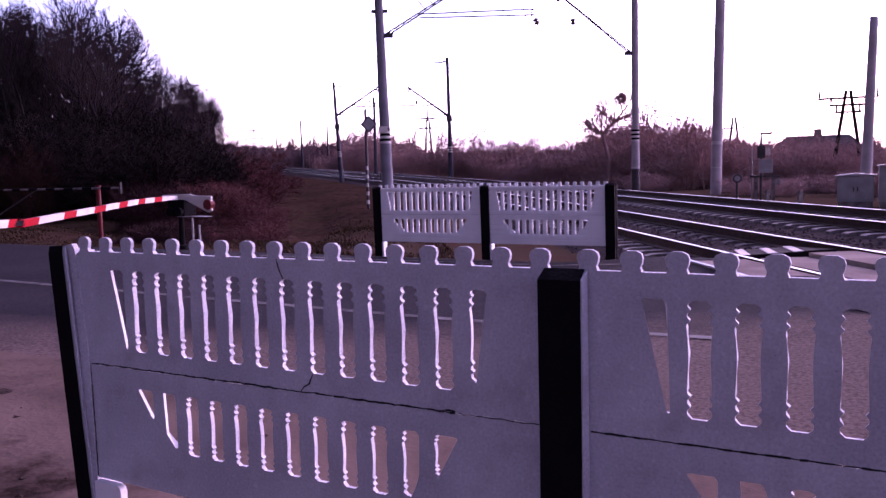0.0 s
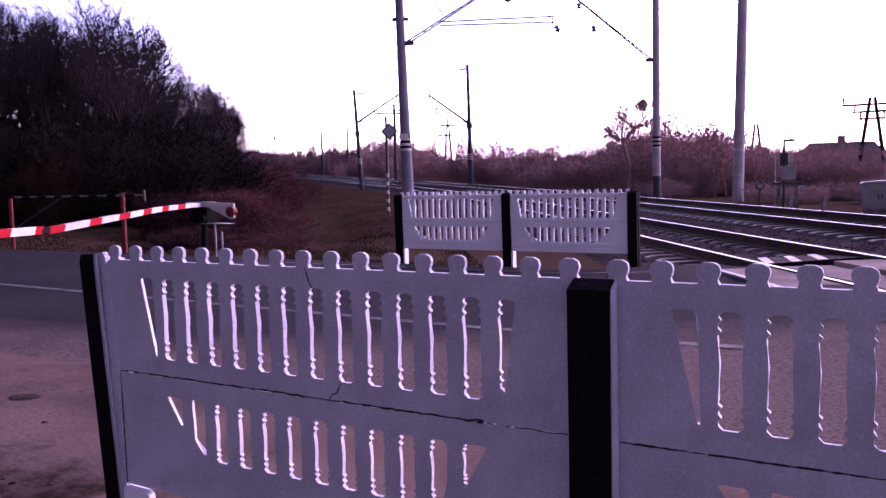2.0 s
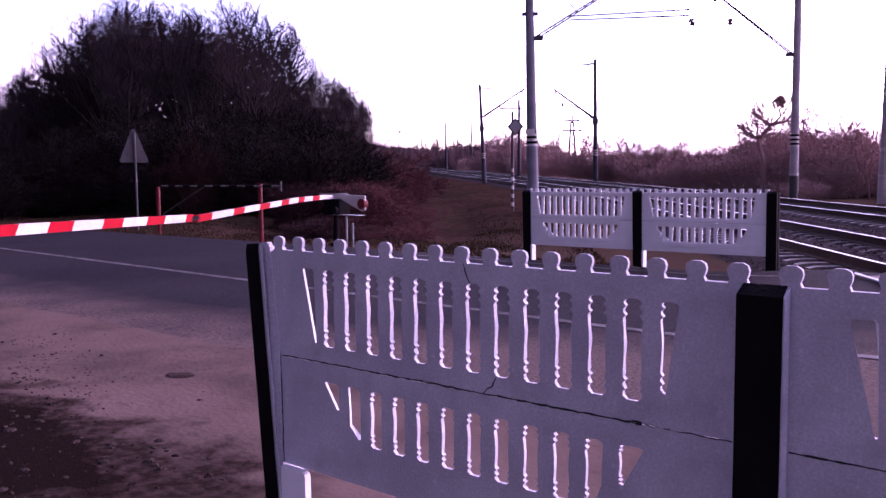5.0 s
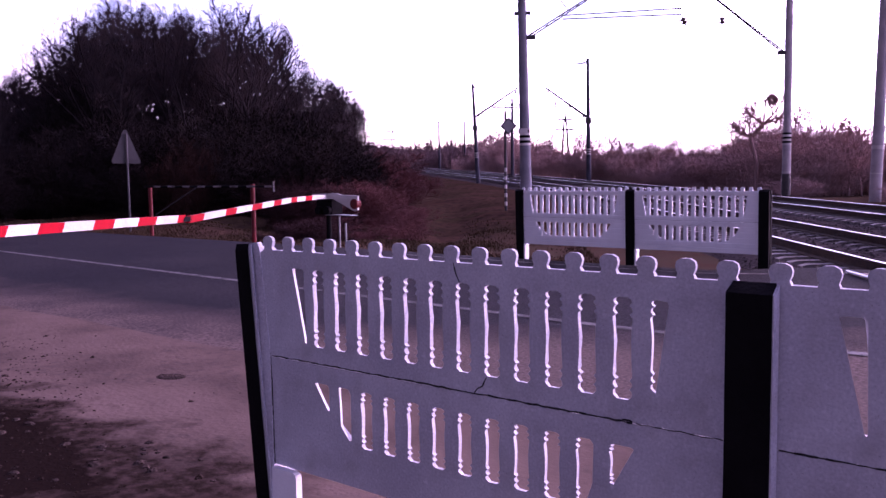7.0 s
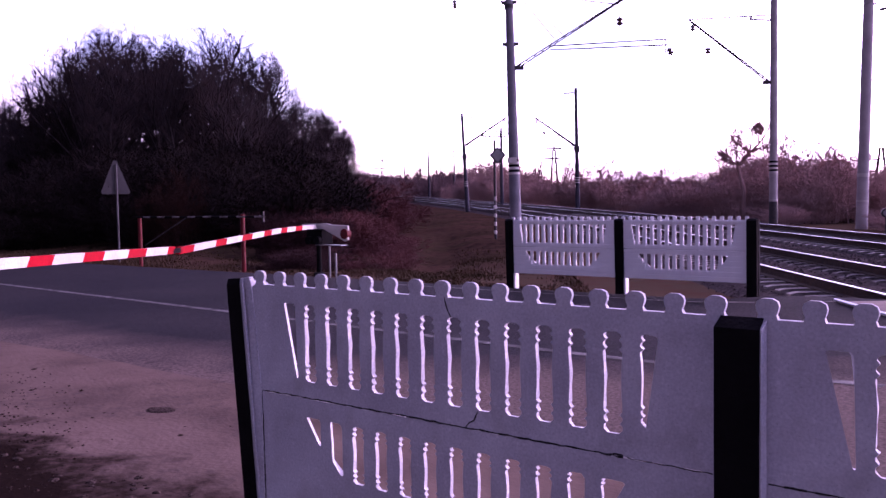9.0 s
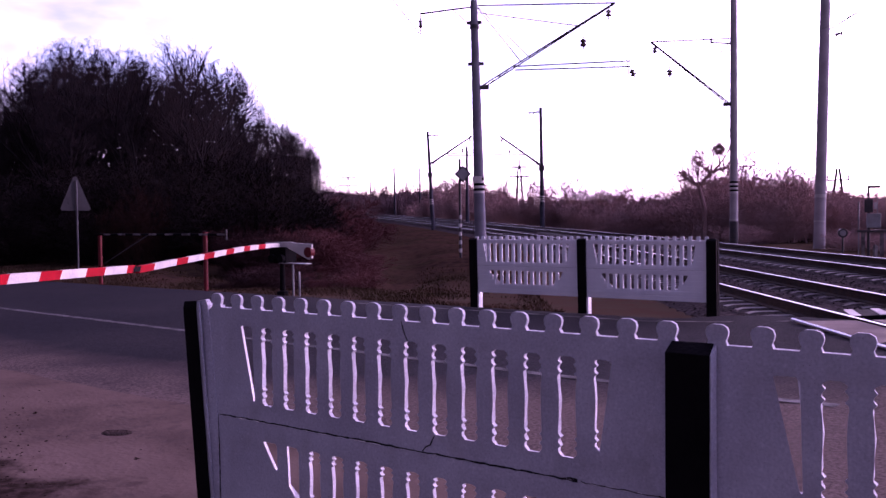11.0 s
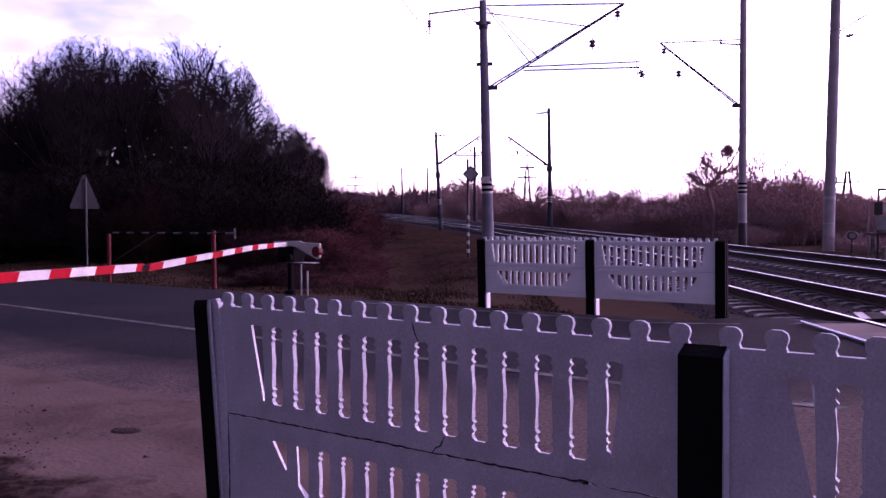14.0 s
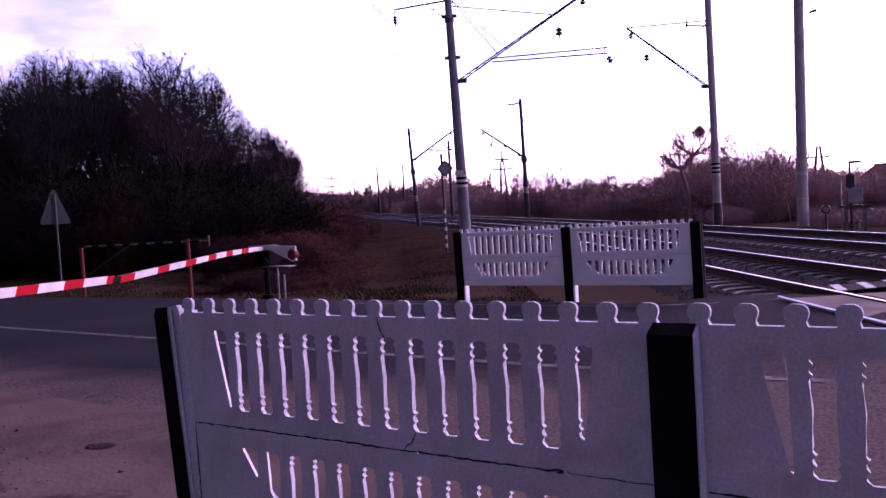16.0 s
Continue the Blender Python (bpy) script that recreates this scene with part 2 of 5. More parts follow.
def ground_material():
    """Trodden dust beside the road, dry grass and leaf litter further out."""
    m = bpy.data.materials.new("trodden_ground")
    m.use_nodes = True
    n, l = m.node_tree.nodes, m.node_tree.links
    p = n["Principled BSDF"]
    p.inputs["Roughness"].default_value, p.inputs["Specular IOR Level"].default_value = 1.0, 0.0
    tc, xyz = n.new("ShaderNodeTexCoord"), n.new("ShaderNodeSeparateXYZ")
    l.new(tc.outputs["Object"], xyz.inputs["Vector"])

    def noise_at(scale, detail=6):
        t = n.new("ShaderNodeTexNoise")
        t.inputs["Scale"].default_value, t.inputs["Detail"].default_value = scale, detail
        l.new(tc.outputs["Object"], t.inputs["Vector"])
        return t.outputs["Fac"]

    def remap(v, lo, hi):
        r = n.new("ShaderNodeMapRange")
        r.inputs["From Min"].default_value, r.inputs["From Max"].default_value = lo, hi
        l.new(v, r.inputs["Value"])
        return r.outputs["Result"]

    def blend(f, c1, c2):
        x = n.new("ShaderNodeMixRGB")
        for key, c in (("Color1", c1), ("Color2", c2)):
            if isinstance(c, tuple):
                x.inputs[key].default_value = (*c, 1)
            else:
                l.new(c, x.inputs[key])
        l.new(f, x.inputs["Fac"])
        return x.outputs["Color"]

    dust = blend(remap(noise_at(1.3), 0.4, 0.65), (0.122, 0.086, 0.071), (0.084, 0.059, 0.05))
    dust = blend(remap(noise_at(9.0), 0.5, 0.78), dust, (0.075, 0.055, 0.048))
    dust = blend(remap(noise_at(0.55, 3), 0.48, 0.72), dust, (0.156, 0.11, 0.091))
    grass = blend(remap(noise_at(0.25), 0.4, 0.62), (0.055, 0.03, 0.022), (0.036, 0.025, 0.015))
    grass = blend(remap(noise_at(3.0), 0.42, 0.7), grass, (0.022, 0.013, 0.011))
    # greener turf towards the railway
    turf = n.new("ShaderNodeMath")
    turf.operation, turf.inputs[1].default_value = "MULTIPLY_ADD", 7.0
    l.new(noise_at(0.35, 5), turf.inputs[0]), l.new(xyz.outputs["X"], turf.inputs[2])
    grass = blend(remap(turf.outputs["Value"], -10.5, -7.0), grass, blend(remap(noise_at(1.8), 0.4, 0.65), (0.056, 0.041, 0.029), (0.06, 0.034, 0.025)))
    add = n.new("ShaderNodeMath")
    add.operation = "ADD"
    l.new(xyz.outputs["Y"], add.inputs[0])
    wob = n.new("ShaderNodeMath")
    wob.operation, wob.inputs[1].default_value = "MULTIPLY", 3.0
    l.new(noise_at(0.9), wob.inputs[0])
    l.new(wob.outputs["Value"], add.inputs[1])
    col = blend(remap(add.outputs["Value"], 10.7, 11.5), dust, grass)
    # a dark strip along the far road edge
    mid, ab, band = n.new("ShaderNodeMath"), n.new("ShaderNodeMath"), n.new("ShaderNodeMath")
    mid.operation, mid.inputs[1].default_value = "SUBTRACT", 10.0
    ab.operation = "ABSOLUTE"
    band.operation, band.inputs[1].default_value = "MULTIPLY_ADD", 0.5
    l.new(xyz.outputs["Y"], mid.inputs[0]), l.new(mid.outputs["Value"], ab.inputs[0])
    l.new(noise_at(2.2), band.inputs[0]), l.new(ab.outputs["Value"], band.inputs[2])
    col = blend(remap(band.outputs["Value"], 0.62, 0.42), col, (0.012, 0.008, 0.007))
    # churned brown earth between the fence's end and the dust
    churn, beside, both = n.new("ShaderNodeMath"), n.new("ShaderNodeMath"), n.new("ShaderNodeMath")
    churn.operation, churn.inputs[1].default_value = "MULTIPLY_ADD", 1.7
    l.new(noise_at(2.6, 9), churn.inputs[0]), l.new(xyz.outputs["Y"], churn.inputs[2])
    beside.operation, beside.inputs[1].default_value = "MULTIPLY_ADD", 1.0
    l.new(noise_at(1.7, 6), beside.inputs[0]), l.new(xyz.outputs["X"], beside.inputs[2])
    both.operation = "MULTIPLY"
    l.new(remap(churn.outputs["Value"], 1.3, 1.0), both.inputs[0])
    l.new(remap(beside.outputs["Value"], -1.3, -1.8), both.inputs[1])
    col = blend(both.outputs["Value"], col, blend(remap(noise_at(14.0), 0.4, 0.66), (0.022, 0.015, 0.0125), (0.056, 0.037, 0.032)))
    # a broad ragged patch of dark earth beside the fence's end
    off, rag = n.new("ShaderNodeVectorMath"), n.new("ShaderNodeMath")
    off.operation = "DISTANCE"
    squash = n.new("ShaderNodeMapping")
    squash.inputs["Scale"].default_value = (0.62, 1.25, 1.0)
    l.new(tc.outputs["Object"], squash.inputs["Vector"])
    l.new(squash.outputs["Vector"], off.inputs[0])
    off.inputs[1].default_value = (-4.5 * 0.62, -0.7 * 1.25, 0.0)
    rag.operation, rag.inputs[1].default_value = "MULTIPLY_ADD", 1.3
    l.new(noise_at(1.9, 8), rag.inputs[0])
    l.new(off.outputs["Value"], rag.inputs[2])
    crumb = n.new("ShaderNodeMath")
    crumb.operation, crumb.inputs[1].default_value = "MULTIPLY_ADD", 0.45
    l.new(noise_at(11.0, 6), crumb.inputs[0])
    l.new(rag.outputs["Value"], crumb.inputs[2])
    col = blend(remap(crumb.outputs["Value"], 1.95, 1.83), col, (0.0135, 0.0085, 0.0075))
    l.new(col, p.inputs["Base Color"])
    bp = n.new("ShaderNodeBump")
    bp.inputs["Strength"].default_value, bp.inputs["Distance"].default_value = 0.35, 0.02
    l.new(noise_at(25.0), bp.inputs["Height"])
    l.new(bp.outputs["Normal"], p.inputs["Normal"])
    return m


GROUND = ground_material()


def dusty_road(m):
    """Dust lies over the asphalt's edge towards the shoulder."""
    n, l = m.node_tree.nodes, m.node_tree.links
    p = n["Principled BSDF"]
    old = p.inputs["Base Color"].links[0].from_socket
    tc, xyz, t = n.new("ShaderNodeTexCoord"), n.new("ShaderNodeSeparateXYZ"), n.new("ShaderNodeTexNoise")
    t.inputs["Scale"].default_value, t.inputs["Detail"].default_value = 0.8, 7
    mad, r, x = n.new("ShaderNodeMath"), n.new("ShaderNodeMapRange"), n.new("ShaderNodeMixRGB")
    mad.operation, mad.inputs[1].default_value = "MULTIPLY_ADD", 2.4
    r.inputs["From Min"].default_value, r.inputs["From Max"].default_value = 4.6, 3.3
    x.inputs["Color2"].default_value = (0.1, 0.072, 0.063, 1)
    l.new(tc.outputs["Object"], xyz.inputs["Vector"]), l.new(tc.outputs["Object"], t.inputs["Vector"])
    l.new(t.outputs["Fac"], mad.inputs[0]), l.new(xyz.outputs["Y"], mad.inputs[2])
    wide, less = n.new("ShaderNodeMapRange"), n.new("ShaderNodeMath")
    wide.inputs["From Min"].default_value, wide.inputs["From Max"].default_value = -5.5, 0.5
    wide.inputs["To Max"].default_value = 3.0
    less.operation = "SUBTRACT"
    l.new(xyz.outputs["X"], wide.inputs["Value"])
    l.new(mad.outputs["Value"], less.inputs[0]), l.new(wide.outputs["Result"], less.inputs[1])
    l.new(less.outputs["Value"], r.inputs["Value"]), l.new(r.outputs["Result"], x.inputs["Fac"])
    l.new(old, x.inputs["Color1"])
    # chippings stand out lighter and darker
    chip, k, mul = n.new("ShaderNodeTexNoise"), n.new("ShaderNodeMapRange"), n.new("ShaderNodeVectorMath")
    chip.inputs["Scale"].default_value, chip.inputs["Detail"].default_value = 38.0, 3
    k.inputs["From Min"].default_value, k.inputs["From Max"].default_value = 0.36, 0.66
    k.inputs["To Min"].default_value, k.inputs["To Max"].default_value = 0.66, 1.4
    mul.operation = "SCALE"
    l.new(tc.outputs["Object"], chip.inputs["Vector"]), l.new(chip.outputs["Fac"], k.inputs["Value"])
    l.new(x.outputs["Color"], mul.inputs[0]), l.new(k.outputs["Result"], mul.inputs["Scale"])
    l.new(mul.outputs["Vector"], p.inputs["Base Color"])


dusty_road(ASPHALT)


# ---- mesh helpers ----
class Mesh:
    """Vertices and faces gathered in plain lists."""

    def __init__(self):
        self.v, self.f = [], []

    def box(self, x0, y0, z0, x1, y1, z1, m=None):
        """A box, its corners put through m."""
        k = len(self.v)
        for z in (z0, z1):
            for x, y in ((x0, y0), (x1, y0), (x1, y1), (x0, y1)):
                self.v.append(tuple(m @ Vector((x, y, z))) if m else (x, y, z))
        self.f += [tuple(k + i for i in q) for q in ((3, 2, 1, 0), (4, 5, 6, 7), (0, 1, 5, 4), (1, 2, 6, 5), (2, 3, 7, 6), (3, 0, 4, 7))]
        return self

    def tube(self, a, b, r0, r1=None, n=8, caps=True):
        a, b = Vector(a), Vector(b)
        r1 = r0 if r1 is None else r1
        d = (b - a).normalized()
        u = d.orthogonal().normalized()
        w = d.cross(u)
        k = len(self.v)
        for c, r in ((a, r0), (b, r1)):
            for i in range(n):
                t = 2 * math.pi * i / n
                self.v.append(tuple(c + u * (r * math.cos(t)) + w * (r * math.sin(t))))
        for i in range(n):
            j = (i + 1) % n
            self.f.append((k + i, k + j, k + n + j, k + n + i))
        if caps:
            self.f += [tuple(k + n - 1 - i for i in range(n)), tuple(k + n + i for i in range(n))]
        return self

    def line(self, points, r, n=6):
        for a, b in zip(points, points[1:]):
            self.tube(a, b, r, r, n)
        return self

    def lathe(self, profile, base=(0, 0, 0), n=16):
        """Rings of (radius, height) round an upright axis."""
        k = len(self.v)
        for r, z in profile:
            for i in range(n):
                t = 2 * math.pi * i / n
                self.v.append((base[0] + r * math.cos(t), base[1] + r * math.sin(t), base[2] + z))
        for q in range(len(profile) - 1):
            for i in range(n):
                j = (i + 1) % n
                self.f.append((k + q * n + i, k + q * n + j, k + (q + 1) * n + j, k + (q + 1) * n + i))
        self.f += [tuple(k + n - 1 - i for i in range(n)), tuple(k + (len(profile) - 1) * n + i for i in range(n))]
        return self

    def prism(self, outline, y0, y1):
        """A convex outline of (x, z) between two depths."""
        k, n = len(self.v), len(outline)
        self.v += [(x, y0, z) for x, z in outline] + [(x, y1, z) for x, z in outline]
        self.f += [tuple(k + i for i in range(n)), tuple(k + 2 * n - 1 - i for i in range(n))]
        self.f += [(k + (i + 1) % n, k + i, k + n + i, k + n + (i + 1) % n) for i in range(n)]
        return self

    def data(self, name, material, smooth=False):
        me = bpy.data.meshes.new(name)
        me.from_pydata(self.v, [], self.f)
        me.materials.append(material)
        if smooth:
            me.shade_smooth()
        me.update()
        return me


def part(name, mesh, material, parent=None, label="", smooth=False, bevel=0.0):
    me = mesh.data(name, material, smooth) if isinstance(mesh, Mesh) else mesh
    ob = new(name, me)
    ob.parent = parent
    if label:
        tagged(ob, label)
    if bevel:
        bv = ob.modifiers.new("bevel", "BEVEL")
        bv.width, bv.segments, bv.limit_method, bv.angle_limit = bevel, 2, "ANGLE", radians(40)
    return ob


def thing(name, label, category, m=None, group="", kind=""):
    ob = new(name)
    ob.empty_display_size = 0.2
    ob.matrix_world = m or Matrix()
    return tagged(ob, label, category, group, kind)


def pierced(outline, holes, depth, sides=()):
    """A slab in the xz plane with holes through it, front at y = 0."""
    bm = bmesh.new()
    edges = []
    for loop in [outline, *holes]:
        vs = [bm.verts.new((x, 0, z)) for x, z in loop]
        edges += [bm.edges.new((vs[i], vs[(i + 1) % len(vs)])) for i in range(len(vs))]
    bmesh.ops.triangle_fill(bm, use_beauty=True, use_dissolve=False, edges=edges, normal=(0, -1, 0))
    out = bmesh.ops.extrude_face_region(bm, geom=bm.faces[:])
    middle, middle_small, floor_of = {}, {}, {}
    sides = dict(sides)
    for i, loop in enumerate(holes):
        c = sides.get(i, sum(x for x, z in loop) / len(loop))
        middle.update({(round(x, 4), round(z, 4)): c for x, z in loop})
        middle_small.update({(round(x, 4), round(z, 4)): i in sides and len(loop) < 10 for x, z in loop})
        floor_of.update({(round(x, 4), round(z, 4)): min(q for _, q in loop) for x, z in loop})
    for g in out["geom"]:
        if isinstance(g, bmesh.types.BMVert):
            c = middle.get((round(g.co.x, 4), round(g.co.z, 4)))
            if c is not None:          # the openings widen towards the back, as cast
                lean = 0.011 if middle_small.get((round(g.co.x, 4), round(g.co.z, 4))) else 0.0035
                low = floor_of[(round(g.co.x, 4), round(g.co.z, 4))]
                g.co.x += lean if g.co.x > c else -lean
                if g.co.z < low + 0.006:
                    g.co.z -= 0.0032
            g.co.y += depth * (0.62 if g.co.z > 0.4525 else 1.0)   # the merlons are cast thinner
    bmesh.ops.recalc_face_normals(bm, faces=bm.faces[:])
    return bm


def smooth01(v, lo, hi):
    t = min(1, max(0, (v - lo) / (hi - lo)))
    return t * t * (3 - 2 * t)


# ---- plan: x runs along the road, y across it; the railway crosses aslant ----
HEAD = radians(35.3)                   # the railway's heading, turned from +y towards -x
ALONG, ACROSS = Vector((-math.sin(HEAD), math.cos(HEAD), 0)), Vector((math.cos(HEAD), math.sin(HEAD), 0))
N_ONE, N_TWO, BEND_AT, RADIUS = 5.34, 9.70, 15.0, 380.0


def rail_height(s):
    return 0.17 + 1.0e-4 * max(0, s) ** 2 if s < 200 else 4.17


def track(s, n, z=0.0):
    """A point of the railway: s along it, n across it (to the right), z above the railhead's height."""
    base = ALONG * min(s, BEND_AT) + ACROSS * n
    if s > BEND_AT:
        a = (s - BEND_AT) / RADIUS
        centre = ALONG * BEND_AT + ACROSS * (N_ONE - RADIUS)
        r = RADIUS + n - N_ONE
        base = centre + ACROSS * (r * math.cos(a)) + ALONG * (r * math.sin(a))
    lift = 0.10 * smooth01(n, N_ONE + 1, N_TWO - 1) + 0.035 * (n - N_ONE - (N_TWO - N_ONE) * smooth01(n, 7, 8))
    return Vector((base.x, base.y, rail_height(s) + (lift if n > 3 else 0) + z))


def nearest_rail(x, y):
    """About how far along and across the railway a place lies."""
    p = Vector((x, y, 0))
    s, n = p.dot(ALONG), p.dot(ACROSS)
    if s > BEND_AT:
        centre = ALONG * BEND_AT + ACROSS * (N_ONE - RADIUS)
        q = p - centre
        a = math.atan2(q.dot(ALONG), q.dot(ACROSS))
        s, n = BEND_AT + a * RADIUS, q.length - RADIUS + N_ONE
    return s, n


def road_height(x, y):
    s, n = nearest_rail(x, y)
    return 0.005 + 0.128 * smooth01(n, 2.4, 3.66) + 0.12 * smooth01(n, 6.0, 9.0)


def ground_height(x, y):
    s, n = nearest_rail(x, y)
    rough = 0.10 * noise.noise(Vector((x * 0.25, y * 0.25, 0))) + 0.05 * noise.noise(Vector((x * 0.9, y * 0.9, 3)))
    bed = rail_height(min(s, 200)) - 0.42
    near = smooth01(n, -7.0, 2.2) * (1 - smooth01(n, 12.5, 22.0))
    z = (bed + 0.12 * smooth01(n, 6, 9)) * near + (1 - near) * (-0.12 + rough * smooth01(y, 9, 16))
    # a ditch between the verge and the railway's bank
    z -= 0.35 * math.exp(-((n + 6.0) / 3.0) ** 2) * smooth01(s, 16, 24)
    # a washed-out gully along the bank
    z -= 0.4 * math.exp(-((n + 2.2) / 0.85) ** 2) * smooth01(s, 17, 22) * (1 - smooth01(s, 40, 48))
    # worn humps and ruts on the bank
    z += 0.28 * noise.noise(Vector((x * 0.33, y * 0.33, 5))) * smooth01(y, 12, 17) * (1 - smooth01(n, 0.0, 2.0))
    # an added rise behind the trees, blocking the low sky between the trunks
    away, turn = math.hypot(x, y), math.degrees(math.atan2(-x, y))
    z += 4.5 * smooth01(away, 58, 110) * smooth01(turn, 46, 56) * (1 - smooth01(turn, 110, 130))
    # under the road the ground stays below the asphalt
    lane = smooth01(y, 0.6, 2.0) * (1 - smooth01(y, 10.0, 11.5))
    z = z * (1 - lane) + lane * (road_height(x, y) - 0.06)
    # the shoulder on this side
    if y < 2.9:
        near = road_height(x, 2.1) * smooth01(y, -6, 2) - 0.012 + 0.018 * noise.noise(Vector((x * 0.8, y * 0.8, 7)))
        t = smooth01(y, 2.2, 2.9)
        z = near * (1 - t) + z * t
    return z


# ---- ground and road ----
def spaced(lo, hi, near_lo, near_hi, fine, grow=1.25):
    out, v, step = [near_lo], near_lo, fine
    while v < near_hi:
        v += fine
        out.append(v)
    while v < hi:
        step *= grow
        v += step
        out.append(v)
    v, step = near_lo, fine
    while v > lo:
        step *= grow
        v -= step
        out.insert(0, v)
    return out


def sheet(xs, ys, height):
    me = Mesh()
    for y in ys:
        for x in xs:
            me.v.append((x, y, height(x, y)))
    w = len(xs)
    for j in range(len(ys) - 1):
        for i in range(w - 1):
            me.f.append((j * w + i, j * w + i + 1, (j + 1) * w + i + 1, (j + 1) * w + i))
    return me


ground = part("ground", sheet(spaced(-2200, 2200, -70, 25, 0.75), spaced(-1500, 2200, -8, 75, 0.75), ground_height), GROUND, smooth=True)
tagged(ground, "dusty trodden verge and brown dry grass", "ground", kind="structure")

xs_road = spaced(-220, 120, -30, 22, 0.6)
road = part("road", sheet(xs_road, [2.1, 2.6, 3.5, 4.5, 5.5, 6.5, 7.5, 8.5, 9.3, 9.8], lambda x, y: road_height(x, y) + 0.03 * (1 - ((y - 6) / 4) ** 2) - 0.02), ASPHALT, smooth=True)
tagged(road, "worn grey asphalt road with dusty edges", "road", kind="structure")


def road_top(x, y):
    return road_height(x, y) + 0.03 * (1 - ((y - 6) / 4) ** 2) - 0.02


def painted_line(x0, x1, near_edge, width, gaps):
    me, x, rg = Mesh(), x0, random.Random(2)
    while x < x1:
        b = min(x + 1.1, x1)
        y0, y1 = near_edge(x), near_edge(b)
        k = len(me.v)
        me.v += [(x, y0, road_top(x, y0) + 0.006), (b, y1, road_top(b, y1) + 0.006), (b, y1 + width, road_top(b, y1 + width) + 0.006), (x, y0 + width, road_top(x, y0 + width) + 0.006)]
        me.f.append((k, k + 1, k + 2, k + 3))
        x = b + (0.3 if b < x1 - 6 and rg.random() < gaps else 0.0)
    return me


tagged(part("road_marking", painted_line(-60, -0.15, lambda x: 4.66 - 0.053 * min(0, x + 3), 0.12, 0.2), LINE), "worn white painted centre line", "road marking", group="road markings", kind="structure")
tagged(part("road_marking", painted_line(-9.5, -1.9, lambda x: 9.2, 0.09, 0.1), LINE), "worn white painted edge line", "road marking", group="road markings", kind="structure")


# ---- railway ----
def rail_mesh(n, s0, s1, top):
    """The rail's section swept along the railway; top: the bright running surface alone."""
    sect = [(-0.031, 0.0015), (-0.018, 0.005), (0.0, 0.007), (0.018, 0.005), (0.031, 0.0015)] if top else [(-0.075, -0.18), (0.075, -0.18), (0.075, -0.165), (0.012, -0.14), (0.012, -0.045), (0.037, -0.03), (0.037, 0.0), (-0.037, 0.0), (-0.037, -0.03), (-0.012, -0.045), (-0.012, -0.14), (-0.075, -0.165)]
    me, w = Mesh(), len(sect)
    steps = [s0 + i * 1.5 for i in range(int((s1 - s0) / 1.5) + 1)]
    for s in steps:
        for o, z in sect:
            p = track(s, n + o)
            me.v.append((p.x, p.y, track(s, n).z + z))
    for j in range(len(steps) - 1):
        for i in range(w if not top else w - 1):
            k = (i + 1) % w
            me.f.append((j * w + i, j * w + k, (j + 1) * w + k, (j + 1) * w + i))
    return me


def sleeper_mesh():
    me = Mesh()
    outline = [(-1.35, 0), (1.35, 0), (1.35, 0.115), (1.25, 0.135), (0.52, 0.13), (0.3, 0.085), (-0.3, 0.085), (-0.52, 0.13), (-1.25, 0.135), (-1.35, 0.115)]
    for y0, lean in ((-0.125, 0.025), (0.125, -0.025)):
        me.v += [(x, y0 + (lean if z > 0.05 else 0), z) for x, z in outline]
    n = len(outline)
    me.f += [tuple(range(n)), tuple(2 * n - 1 - i for i in range(n))] + [((i + 1) % n, i, n + i, n + (i + 1) % n) for i in range(n)]
    return me


SLEEPER = sleeper_mesh().data("sleeper", CONCRETE)


def at_track(s, n, z):
    p, q = track(s - 0.2, n), track(s + 0.2, n)
    d = q - p
    left, right = track(s, n - 0.8), track(s, n + 0.8)
    ax = (right - left).normalized()
    ay = d.normalized()
    az = ax.cross(ay)
    m = Matrix((ax, ay, az)).transposed().to_4x4()
    m.translation = track(s, n, z)
    return m


for n_mid, name in ((N_ONE, "near"), (N_TWO, "far")):
    line_thing = thing("railway_track", "railway track with shiny steel rails on concrete sleepers", "railway track", group="railway tracks", kind="structure")
    for o in (-0.79, 0.79):
        rail = part("rail", rail_mesh(n_mid + o, -60, 210, False), RAIL_SIDE, line_thing, "rusty steel rail")
        part("railhead", rail_mesh(n_mid + o, -60, 210, True), RAIL_TOP, rail, "polished running surface", smooth=True)
    rest = Mesh()
    s = -14.0
    while s < 150:
        m = at_track(s, n_mid, -0.305) @ pose(0, random.uniform(-0.02, 0.02), 0, 0, 0, random.uniform(-0.6, 0.6))
        if 9.2 < s < 62:
            sl = part("sleeper", SLEEPER, CONCRETE, line_thing)
            sl.matrix_world = m
        elif s >= 62:
            k = len(rest.v)
            rest.v += [tuple(m @ v.co) for v in SLEEPER.vertices]
            rest.f += [tuple(k + i for i in p.vertices) for p in SLEEPER.polygons]
        s += 0.56
    far_sleepers = part("far_sleepers", rest, BALLAST, line_thing)
    tagged(far_sleepers, kind="stuff")

